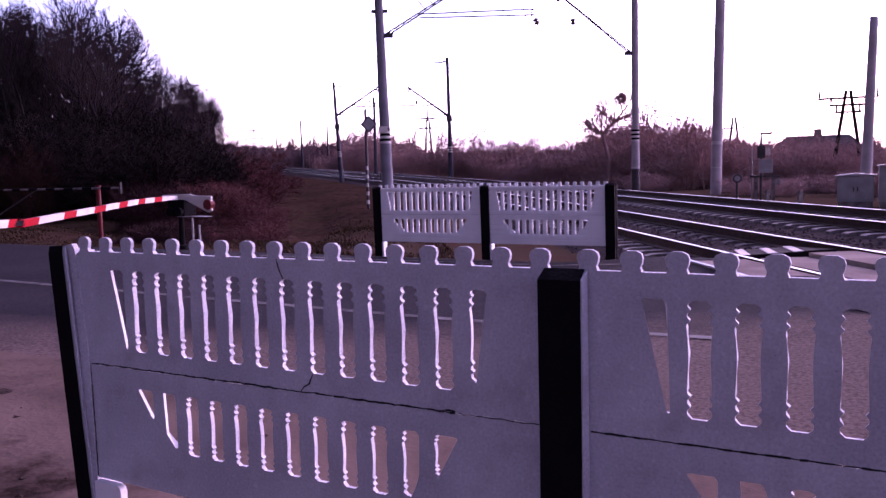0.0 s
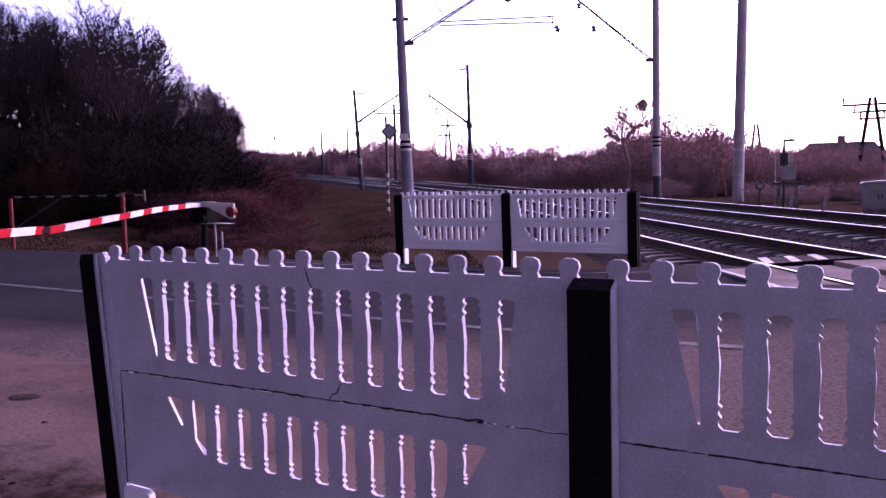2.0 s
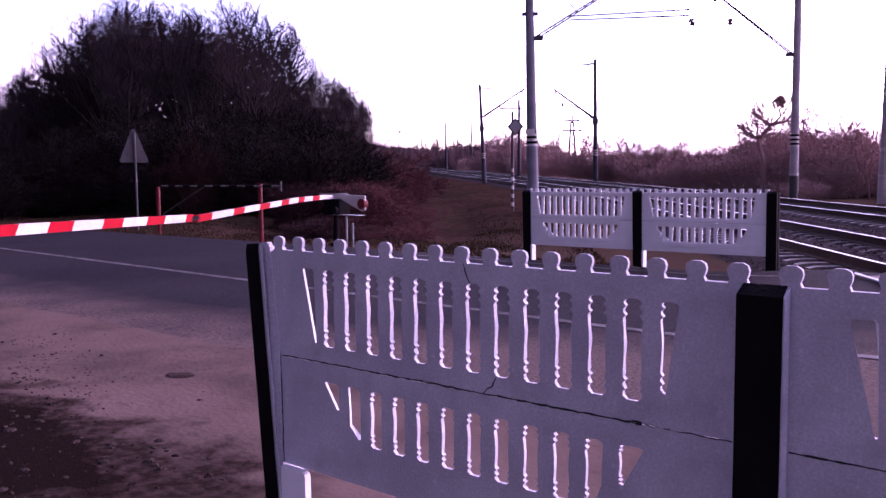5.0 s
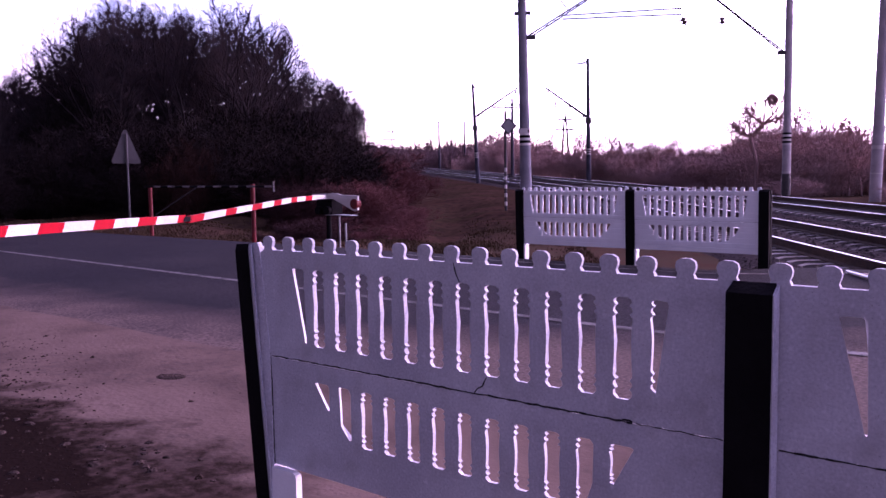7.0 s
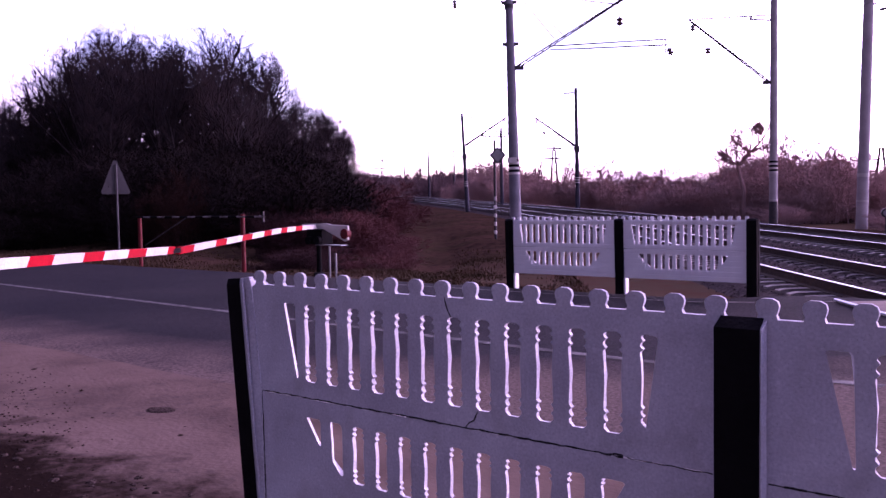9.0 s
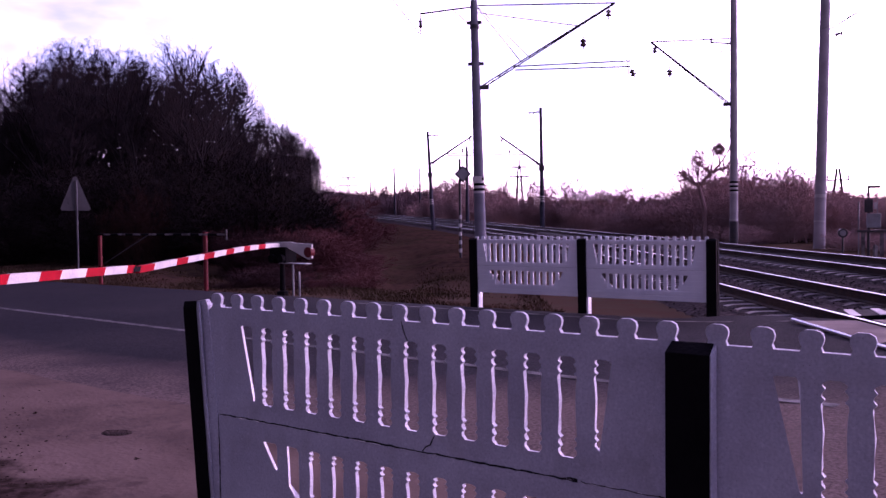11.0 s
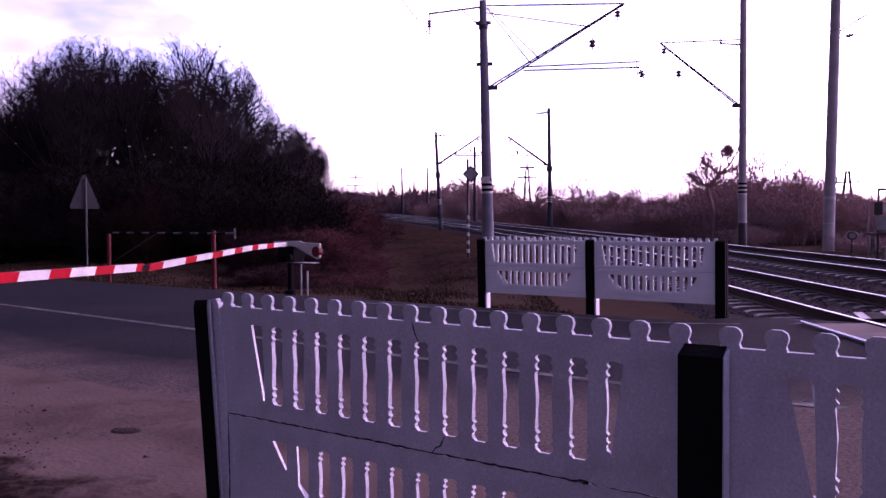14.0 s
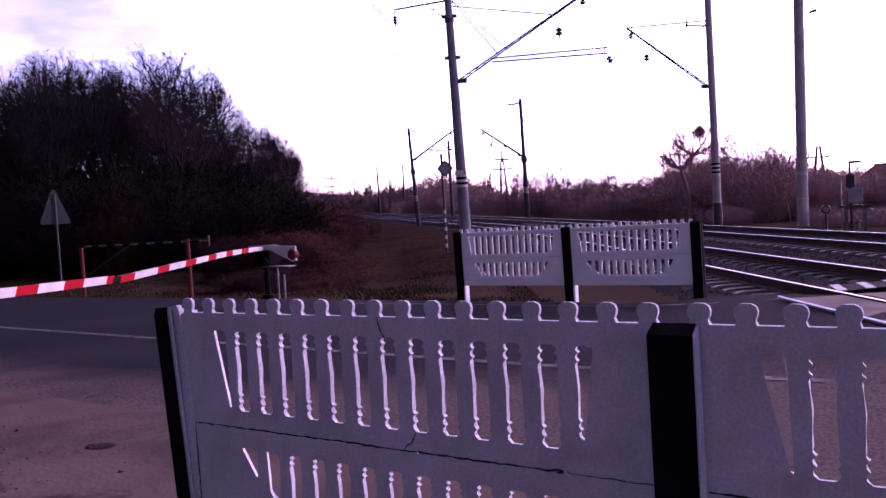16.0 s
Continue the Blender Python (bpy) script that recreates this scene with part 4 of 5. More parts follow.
# ---- catenary masts ----
def mast_shaft(parent, h, r0=0.235, r1=0.14, rings=True, material=None):
    part("shaft", Mesh().lathe([(r0, -0.6)] + [(r0 + (r1 - r0) * i / 8, h * i / 8) for i in range(9)], n=20), material or MAST, parent, "tapered grey concrete shaft", smooth=True)
    if rings:
        for z in (2.55, 2.75, 2.95):
            r = r0 + (r1 - r0) * z / h
            part("white_band", Mesh().lathe([(r + 0.006, z), (r + 0.006, z + 0.09)], n=20), BAR_WHITE, parent, "painted white band")
            part("black_band", Mesh().lathe([(r + 0.006, z + 0.095), (r + 0.006, z + 0.19)], n=20), BLACK_PAINT, parent, "painted black band")


def insulator(parent, a, c, r=0.075, discs=4):
    """A string of bells turned about the line from a to c."""
    a, c = Vector(a), Vector(c)
    long = (c - a).length
    step = min(long / (discs + 1), r * 1.1)
    start = (long - step * discs) / 2
    prof = [(0.02, 0.0), (0.022, start)]
    for i in range(discs):
        q = start + i * step
        prof += [(r * 0.5, q), (r * 0.8, q + step * 0.15), (r, q + step * 0.5), (r * 0.85, q + step * 0.7), (r * 0.5, q + step * 0.8)]
    prof += [(0.022, start + step * discs), (0.02, long)]
    me = Mesh().lathe(prof, n=10)
    turn_to = (c - a).normalized().to_track_quat("Z", "Y").to_matrix()
    me.v = [tuple(turn_to @ Vector(v) + a) for v in me.v]
    return part("insulator", me, CERAMIC, parent, "ribbed glazed insulator", smooth=True)


def cantilever(parent, z_foot, reach, rise, z_top, side=1, full=True, stout=1.0):
    """Inclined lattice arm with ties and the steady arm; reaches along the thing's x."""
    s = side
    foot, tip = Vector((s * 0.2, 0, z_foot)), Vector((s * reach, 0, z_foot + rise))
    arm = Mesh()
    off = Vector((0, 0, 0.055))
    arm.tube(foot - off, tip - off * 0.4, 0.03 * stout), arm.tube(foot + off, tip + off * 0.4, 0.03 * stout)
    for i in range(18):
        a, c = foot.lerp(tip, i / 18), foot.lerp(tip, (i + 1) / 18)
        arm.tube(a + off * (1 if i % 2 else -1), c + off * (-1 if i % 2 else 1), 0.012, n=5)
    part("inclined_arm", arm, DARK_METAL, parent, "latticed steel arm")
    part("foot_clamp", Mesh().box(min(s * 0.1, s * 0.5), -0.1, z_foot - 0.08, max(s * 0.1, s * 0.5), 0.1, z_foot + 0.08), DARK_METAL, parent, bevel=0.02)
    part("tie", Mesh().line([(s * 0.15, 0, z_top - 0.2), tuple(tip)], 0.03), DARK_METAL, parent, "upper tie rod")
    if full:
        mid = foot.lerp(tip, 0.73)
        part("tie", Mesh().line([(s * 0.15, 0, z_top - 0.48), tuple(mid)], 0.024), DARK_METAL, parent, "second tie rod")
        q = foot.lerp(tip, 0.3)
        part("brace", Mesh().line([(s * 0.15, 0, z_top - 0.3), tuple(q)], 0.02), DARK_METAL, parent)
        part("brace", Mesh().line([(s * 0.15, 0, z_top - 0.25), tuple(foot.lerp(tip, 0.36))], 0.018), DARK_METAL, parent)
        st = foot.lerp(tip, 0.25)
        end = Vector((s * (reach + 0.55), 0, st.z + 0.08))
        part("steady_arm", Mesh().line([tuple(st), tuple(end)], 0.028), DARK_METAL, parent, "horizontal steady arm")
        part("steady_arm", Mesh().line([tuple(st - Vector((0, 0, 0.14))), tuple(end - Vector((0, 0, 0.22)))], 0.028), DARK_METAL, parent)
        part("drop_bracket", Mesh().line([tuple(end - Vector((s * 0.1, 0, 0))), tuple(end - Vector((s * 0.1, 0, 0.55)))], 0.02), DARK_METAL, parent)
        insulator(parent, end - Vector((0, 0, 0.3)), end - Vector((-s * 0.16, 0, 0.66)), 0.12, 2)
    insulator(parent, mid_point(tip, foot, 0.05), mid_point(tip, foot, 0.05) - Vector((0, 0, 0.5)), 0.12, 2)
    insulator(parent, mid_point(tip, foot, 0.24) - Vector((0, 0, 0.55)), mid_point(tip, foot, 0.24) - Vector((0, 0, 1.0)), 0.14, 2)
    part("hanger", Mesh().line([tuple(mid_point(tip, foot, 0.24)), tuple(mid_point(tip, foot, 0.24) - Vector((0, 0, 0.57)))], 0.014), DARK_METAL, parent)
    return tip


def mid_point(a, c, t):
    return a.lerp(c, t)


def mast_at(x, y, h, label, yaw, lean=0.0):
    z = ground_height(x, y)
    return thing("catenary_mast", label, "catenary mast", pose(x, y, z, 0, lean, yaw), group="catenary masts"), z


# mast beside the near track, with its full cantilever and a feeder bracket
m1, z1 = mast_at(-17.9, 25.965, 10, "grey concrete railway mast with latticed arm and striped bands", 36.0, -1.0)
mast_shaft(m1, 10.0 - z1)
cantilever(m1, 6.62 - z1, 5.5, 3.12, 10.0 - z1)
part("collar", Mesh().lathe([(0.19, 8.9 - z1), (0.19, 9.05 - z1)], n=18), DARK_METAL, m1)
part("clamp", Mesh().box(-0.3, -0.06, 9.08 - z1, 0.3, 0.06, 9.2 - z1), DARK_METAL, m1)
part("clamp", Mesh().box(-0.3, -0.06, 7.48 - z1, 0.32, 0.06, 7.6 - z1), DARK_METAL, m1)
part("feeder_bracket", Mesh().line([(-0.1, 0, 9.75 - z1), (-2.1, 0, 9.55 - z1)], 0.035), DARK_METAL, m1, "side bracket for the feeder wire")
part("bracket_brace", Mesh().line([(-0.1, 0, 9.0 - z1), (-0.85, 0, 9.68 - z1)], 0.018), DARK_METAL, m1)
insulator(m1, (-2.1, 0, 9.55 - z1), (-2.1, 0, 8.75 - z1), 0.09, 3)
part("number_plate", Mesh().box(-0.26, -0.3, 2.95 - z1, 0.1, -0.27, 3.15 - z1), BAR_WHITE, m1, "small white plate")

# masts beyond the far track, arms towards it
m4, z4 = mast_at(-12.34, 39.7, 11, "tall concrete railway mast with arm over the far track", 30.0)
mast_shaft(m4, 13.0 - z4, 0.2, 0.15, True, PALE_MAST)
cantilever(m4, 6.86 - z4, 3.9, 3.1, 10.2 - z4, -1, False)
part("wire_bracket", Mesh().line([(-0.1, 0, 9.75 - z4), (-1.1, 0, 9.85 - z4)], 0.035), DARK_METAL, m4, "short bracket for the wires")
part("bracket_brace", Mesh().line([(-0.1, 0, 9.9 - z4), (-0.75, 0, 9.2 - z4)], 0.022), DARK_METAL, m4)
insulator(m4, (-1.05, 0, 9.7 - z4), (-1.05, 0, 10.2 - z4), 0.07, 2)
part("foot_band", Mesh().lathe([(0.21, 1.27 - z4), (0.21, 1.33 - z4)], n=20), BAR_WHITE, m4, "white line round the foot")
part("tarred_foot", Mesh().lathe([(0.207, -0.3), (0.203, 1.22 - z4)], n=20), DARK_METAL, m4, "dark tarred foot")
m5, z5 = mast_at(-8.24, 38.7, 11, "tall pale concrete railway mast with the sun's glare in its colour", 20.0, 1.2)
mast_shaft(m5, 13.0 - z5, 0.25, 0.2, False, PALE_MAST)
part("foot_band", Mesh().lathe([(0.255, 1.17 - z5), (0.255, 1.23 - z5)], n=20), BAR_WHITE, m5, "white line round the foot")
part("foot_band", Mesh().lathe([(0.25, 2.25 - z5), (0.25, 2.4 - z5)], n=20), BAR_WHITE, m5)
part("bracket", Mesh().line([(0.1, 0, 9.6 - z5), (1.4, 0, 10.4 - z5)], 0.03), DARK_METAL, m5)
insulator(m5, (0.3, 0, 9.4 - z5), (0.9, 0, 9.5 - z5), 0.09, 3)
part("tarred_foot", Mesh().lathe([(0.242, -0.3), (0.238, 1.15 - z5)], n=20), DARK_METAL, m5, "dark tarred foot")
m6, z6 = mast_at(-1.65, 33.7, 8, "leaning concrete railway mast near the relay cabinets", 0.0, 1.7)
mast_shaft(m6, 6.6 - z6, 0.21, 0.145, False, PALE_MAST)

# masts further along the line
for x, y, h, s, yaw, reach, lean in ((-50.5, 66.5, 10.2, 1, 42, 4.4, -2.6), (-36.55, 63.8, 11.1, -1, 38, 3.6, -0.5), (-94.0, 113.8, 10.5, 1, 46, 0, -0.8), (-130.0, 148.9, 10.5, 1, 50, 0, 0), (-90.6, 116.5, 10.5, -1, 46, 0, 0), (-55.7, 80.1, 9.9, 1, 40, 0, 0), (-150.0, 160.0, 9.0, 1, 50, 0, 0)):
    mm, zz = mast_at(x, y, h, "distant concrete railway mast", yaw, lean)
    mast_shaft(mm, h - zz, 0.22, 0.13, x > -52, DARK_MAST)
    if reach:
        foot_z = 6.6 if s > 0 else 5.8
        cantilever(mm, foot_z, reach, 2.5, h - zz, s, False, 2.0)
        part("steady_arm", Mesh().line([(s * 1.5, 0, foot_z + 0.85), (s * (reach + 0.6), 0, foot_z + 0.9)], 0.05), DARK_METAL, mm, "horizontal steady arm")
        part("top_bracket", Mesh().line([(-s * 0.1, 0, h - zz - 0.35), (s * 1.1, 0, h - zz - 0.45)], 0.06), DARK_METAL, mm)
        part("clamp", Mesh().box(-0.24, -0.24, 5.2, 0.24, 0.24, 5.7), DARK_METAL, mm, "cable box on the shaft", bevel=0.03)
    elif x > -60:
        part("crossarm", Mesh().box(-2.3, -0.06, 8.8 - zz, 0.6, 0.06, 8.95 - zz), DARK_METAL, mm)


# wires of both tracks
def wire(points, r, label):
    return tagged(part("overhead_wire", Mesh().line(points, r, 4), DARK_METAL), label, "wire", group="overhead wires")


for n_mid in (N_ONE, N_TWO):
    wire([tuple(track(-40 + 10 * i, n_mid, 6.3)) for i in range(20)], 0.006, "thin contact wire above the track")
    wire([tuple(track(-40 + 6 * i, n_mid, 7.7 + 0.5 * (((-40 + 6 * i - 30) / 30.0) % 2 - 1) ** 2)) for i in range(33)], 0.006, "thin sagging carrier wire above the track")


wire([(7.5, -26.0, 9.2), (-6.5, 0.0, 8.55), (-19.8, 24.67, 8.75), (-36.5, 46.0, 8.1), (-52.4, 65.1, 8.9)], 0.014, "feeder wire hung from side brackets")


# ---- lineside sign, signals and cabinets ----
def diamond_sign():
    x, y = -20.3, 28.0
    g = thing("lineside_sign", "dark diamond sign plate on a banded post", "railway sign", pose(x, y, ground_height(x, y), 0, 0, 36))
    part("post", Mesh().tube((0, 0, -0.4), (0, 0, 4.3), 0.055, n=10), DARK_METAL, g)
    for i in range(5):
        part("white_band", Mesh().tube((0, 0, 0.3 + 0.36 * i), (0, 0, 0.46 + 0.36 * i), 0.06, n=10), BAR_WHITE, g, "white band")
    part("plate", Mesh().prism([(0.13, 3.28), (0.49, 3.66), (0.13, 4.04), (-0.23, 3.66)], -0.08, -0.06), DARK_METAL, g, "dark blue-grey diamond plate")
    part("plate_rim", Mesh().prism([(0.13, 3.36), (0.41, 3.66), (0.13, 3.96), (-0.15, 3.66)], -0.09, -0.082), GREY_METAL, g)
    return g


diamond_sign()


def cabinet(x, y, w, d, h, yaw, label):
    g = thing("relay_cabinet", label, "cabinet", pose(x, y, ground_height(x, y) + 0.02, 0, 0, yaw), group="relay cabinets")
    part("plinth", Mesh().box(-w / 2 + 0.03, -d / 2 + 0.03, -0.3, w / 2 - 0.03, d / 2 - 0.03, 0.15), CONCRETE, g)
    part("body", Mesh().box(-w / 2, -d / 2, 0.15, w / 2, d / 2, h), CABINET, g, bevel=0.015)
    part("roof", Mesh().prism([(-w / 2 - 0.06, h), (w / 2 + 0.06, h), (w / 2 + 0.06, h + 0.03), (0, h + 0.09), (-w / 2 - 0.06, h + 0.03)], -d / 2 - 0.06, d / 2 + 0.06), GREY_METAL, g, "pale sheet roof")
    for s in (-1, 1):
        door = part("door", Mesh().box(min(0.01 * s, s * (w / 2 - 0.03)), -d / 2 - 0.015, 0.22, max(0.01 * s, s * (w / 2 - 0.03)), -d / 2 - 0.001, h - 0.06), CABINET, g, bevel=0.005)
        part("handle", Mesh().box(s * 0.06 - 0.015, -d / 2 - 0.04, h * 0.5, s * 0.06 + 0.015, -d / 2 - 0.016, h * 0.5 + 0.14), DARK_METAL, door)
    return g


cabinet(-1.5, 27.9, 1.05, 0.8, 0.95, 5, "grey steel relay cabinet with pale roof")
cabinet(-0.25, 28.0, 1.2, 0.9, 1.25, 5, "taller grey steel relay cabinet")


def signal_unit():
    x, y = -5.1, 32.2
    g = thing("crossing_signal", "grey crossing signal with lamp box and ladder frame", "signal", pose(x, y, ground_height(x, y), 0, 0, 12) @ Matrix.Diagonal((0.72, 0.8, 0.8, 1)))
    part("left_post", Mesh().tube((-0.45, 0, -0.3), (-0.45, 0, 2.5), 0.035), GREY_METAL, g)
    part("mast", Mesh().tube((0, 0.1, -0.3), (0, 0.1, 3.1), 0.07, 0.06, 12), DARK_METAL, g)
    part("top_arm", Mesh().box(-0.06, 0.05, 3.1, 0.55, 0.15, 3.22), DARK_METAL, g)
    part("lamp_box", Mesh().box(-0.1, -0.12, 1.3, 0.55, 0.14, 1.95), CABINET, g, "grey sheet box", bevel=0.02)
    part("head", Mesh().box(-0.2, -0.1, 2.0, 0.2, 0.12, 2.6), DARK_METAL, g, bevel=0.03)
    part("white_label", Mesh().box(0.24, -0.13, 2.15, 0.36, -0.11, 2.45), BAR_WHITE, g)
    part("cross_shelf", Mesh().box(-0.55, -0.15, 1.1, 0.85, 0.15, 1.2), DARK_METAL, g)
    for xx in (-0.25, 0.6):
        part("leg", Mesh().box(xx - 0.09, -0.09, -0.3, xx + 0.09, 0.09, 1.1), CONCRETE, g)
    part("junction_box", Mesh().box(0.75, -0.1, 0.75, 0.95, 0.1, 1.0), GREY_METAL, g, bevel=0.01)
    part("ladder_rail", Mesh().tube((0.4, 0, 1.9), (0.4, 0, 2.75), 0.02), GREY_METAL, g)
    return g


signal_unit()


def dwarf_signal():
    x, y = -5.95, 32.1
    g = thing("dwarf_signal", "low round lineside lamp on a short post", "signal", pose(x, y, ground_height(x, y), 0, 0, 15))
    part("post", Mesh().tube((0, 0, -0.3), (0, 0, 0.75), 0.04), DARK_METAL, g)
    part("housing", Mesh().tube((0, 0.16, 0.85), (0, -0.1, 0.85), 0.17, n=18), DARK_METAL, g, bevel=0.02)
    part("lens", Mesh().tube((0, -0.1, 0.85), (0, -0.115, 0.85), 0.11, n=18), GREY_METAL, g, "pale lens")
    return g


dwarf_signal()


def marker(x, y):
    g = thing("cable_marker", "short concrete cable marker post", "marker post", pose(x, y, ground_height(x, y)), group="marker posts")
    part("post", Mesh().lathe([(0.09, -0.2), (0.08, 0.42), (0.04, 0.48)], n=4), CONCRETE, g)


marker(-3.3, 29.2)
marker(-4.6, 30.6)


# ---- power-line supports and houses beyond the line ----
def a_frame(x, y, h, w, yaw, arms, label):
    g = thing("power_pole", label, "power pole", pose(x, y, ground_height(x, y), 0, 0, yaw), group="power poles")
    for s in (-1, 1):
        part("leg", Mesh().tube((s * w, 0, -0.4), (s * w * 0.12, 0, h), 0.13, 0.09, 8), BARK, g, "dark timber leg")
    for z, half in arms:
        part("crossarm", Mesh().box(-half, -0.06, z - 0.06, half, 0.06, z + 0.06), DARK_METAL, g)
        for xx in (-half + 0.1, half - 0.1):
            part("insulator", Mesh().lathe([(0.03, 0.06), (0.07, 0.12), (0.04, 0.2), (0.07, 0.24), (0.03, 0.5)], (xx, 0, z), 8), CERAMIC, g)
    return g


a_frame(-3.97, 52.5, 5.45, 0.95, 5, ((5.05, 1.6), (4.65, 1.0), (4.25, 0.7)), "dark A-shaped power pole with three crossarms")
a_frame(-14.1, 71.2, 5.3, 0.75, 12, ((4.4, 0.85),), "distant A-shaped timber power pole")
for x, y, h, arm in ((-268, 293, 26, 4.5), (-128, 212, 20, 2.9)):
    g = thing("lattice_pylon", "distant steel lattice power pylon", "pylon", pose(x, y, ground_height(x, y), 0, 0, 42), group="pylons")
    for sx in (-1, 1):
        for sy in (-1, 1):
            part("leg", Mesh().tube((sx * 1.3, sy * 1.3, -1), (sx * 0.4, sy * 0.4, h * 0.8), 0.22, 0.18, 4), DARK_METAL, g)
    part("peak", Mesh().tube((0, 0, h * 0.78), (0, 0, h), 0.4, 0.1, 4), DARK_METAL, g)
    for z, half in ((h * 0.68, arm), (h * 0.82, arm * 0.75)):
        part("crossarm", Mesh().tube((-half, 0, z), (half, 0, z), 0.32, n=4), DARK_METAL, g)
    for i in range(5):
        z = h * 0.14 * i
        r = 1.3 - 0.9 * z / (h * 0.8)
        part("brace", Mesh().tube((-r, -r, z), (r * 0.8, -r * 0.8, z + h * 0.13), 0.12, n=4), DARK_METAL, g)
        part("brace", Mesh().tube((r, -r, z), (-r * 0.8, -r * 0.8, z + h * 0.13), 0.12, n=4), DARK_METAL, g)


def house(x, y, w, d, h, top, yaw):
    g = thing("house", "low dark house with pitched roof beyond the railway", "house", pose(x, y, ground_height(x, y), 0, 0, yaw), group="houses")
    part("wall", Mesh().box(-w / 2, -d / 2, -0.5, w / 2, d / 2, h), HOUSE_WALL, g)
    roof = Mesh()
    e = 0.4
    roof.v = [(-w / 2 - e, -d / 2 - e, h - 0.1), (w / 2 + e, -d / 2 - e, h - 0.1), (w / 2 + e, d / 2 + e, h - 0.1), (-w / 2 - e, d / 2 + e, h - 0.1), (-w / 2 + 1.2, 0, top), (w / 2 - 1.2, 0, top)]
    roof.f = [(0, 1, 5, 4), (2, 3, 4, 5), (1, 2, 5), (3, 0, 4), (3, 2, 1, 0)]
    rf = part("roof", roof, ROOF, g, "dark hipped roof")
    part("chimney", Mesh().box(-0.3, -0.3, top - 0.5, 0.3, 0.3, top + 0.5), HOUSE_WALL, rf)
    for i in range(3):
        xx = -w / 3 + i * w / 3
        win = part("window", Mesh().box(xx - 0.5, -d / 2 - 0.03, 0.9, xx + 0.5, -d / 2 - 0.004, 2.1), BAR_WHITE, g)
        part("pane", Mesh().box(xx - 0.42, -d / 2 - 0.04, 0.98, xx + 0.42, -d / 2 - 0.031, 2.02), GLASS_DARK, win)


house(-8.0, 73.0, 7.0, 6.0, 2.0, 3.5, 6)
house(6.0, 70.0, 9.0, 7.0, 2.0, 3.2, 6)


# ---- bare trees ----
def grow(bark, twig, p, d, length, r, depth, rng, spread, up, kids, seg=3, low=0.32, least=0.009):
    """One limb: bending pieces, then its children."""
    pts = [Vector(p)]
    d = Vector(d).normalized()
    for i in range(seg):
        d = (d + Vector((rng.uniform(-1, 1), rng.uniform(-1, 1), rng.uniform(-0.5, 1) * up)) * 0.16).normalized()
        pts.append(pts[-1] + d * (length / seg))
    me = bark if depth <= 1 else twig
    n = 6 if depth == 0 else 4 if depth == 1 else 3
    for i in range(seg):
        me.tube(pts[i], pts[i + 1], r * (1 - 0.75 * i / seg), r * (1 - 0.75 * (i + 1) / seg), n, False)
    if depth >= len(kids):
        return
    for i in range(kids[depth]):
        t = rng.uniform(0.3 if depth else low, 1.0)
        q = min(seg - 1, int(t * seg))
        at = pts[q].lerp(pts[q + 1], t * seg - q)
        axis = (pts[q + 1] - pts[q]).normalized()
        side = axis.orthogonal().normalized()
        side.rotate(Matrix.Rotation(rng.uniform(0, 6.283), 3, axis))
        nd = axis * rng.uniform(0.6, 1.0) + side * spread * rng.uniform(0.6, 1.2) + Vector((0, 0, up * 0.45))
        scale = rng.uniform(0.38, 0.6) * (1.25 - 0.5 * t)
        grow(bark, twig, at, nd, length * scale, max(least, r * 0.45 * (1.2 - 0.5 * t)), depth + 1, rng, spread, up, kids, 3 if depth < 1 else 2, low, least)


def tree_pair(seed, h, kids=(13, 7, 6, 4), spread=0.75, up=0.6, stems=1, r=None, least=0.009):
    rng = random.Random(seed)
    bark, twig = Mesh(), Mesh()
    for i in range(stems):
        a = 6.283 * i / stems + rng.uniform(0, 1)
        lean = 0.0 if stems == 1 else 0.45
        grow(bark, twig, (0.03 * (stems - 1) * math.cos(a), 0.03 * (stems - 1) * math.sin(a), -0.3), (lean * math.cos(a), lean * math.sin(a), 1), h * (0.72 if stems == 1 else 0.6), r or h * 0.014, 0, rng, spread, up, kids, 5, 0.32 if stems == 1 else 0.04, least)
    if stems > 1:
        bark.lathe([(0.02, -0.35), (0.22, -0.3), (0.2, -0.1), (0.12, 0.05), (0.02, 0.1)], n=7)
    return bark, twig


def domed(mesh, h, foot=0.5, wide=0.34, tall=0.47):
    """Draws stray twigs in to the round crown that a close-grown tree has."""
    out = []
    for x, y, z in mesh.v:
        d = math.sqrt((x * x + y * y) / (wide * h) ** 2 + (max(0.0, z - foot * h) / (tall * h)) ** 2)
        k = (0.85 + 0.15 * (1 - math.exp(-(d - 0.85) / 0.15))) / d if d > 0.85 else 1.0
        out.append((x * k, y * k, foot * h + (z - foot * h) * k if z > foot * h else z))
    mesh.v = out


KINDS = []
for i in range(6):
    bark, twig = tree_pair(20 + i, 12.0, kids=(13, 7, 5, 4), least=0.0085, spread=0.66 + 0.07 * (i % 3), up=0.52 + 0.1 * (i % 2))
    for m in (bark, twig):
        domed(m, 12.0)
    top = max(v[2] for v in twig.v)
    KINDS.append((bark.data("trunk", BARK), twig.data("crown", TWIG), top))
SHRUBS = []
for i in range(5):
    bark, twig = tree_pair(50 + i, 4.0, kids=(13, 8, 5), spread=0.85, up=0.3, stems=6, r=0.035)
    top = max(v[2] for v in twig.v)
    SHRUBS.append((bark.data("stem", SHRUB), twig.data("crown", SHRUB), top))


def retinted(kinds, material):
    out = []
    for bark, twig, top in kinds:
        a, b = bark.copy(), twig.copy()
        a.materials[0], b.materials[0] = material, material
        out.append((a, b, top))
    return out


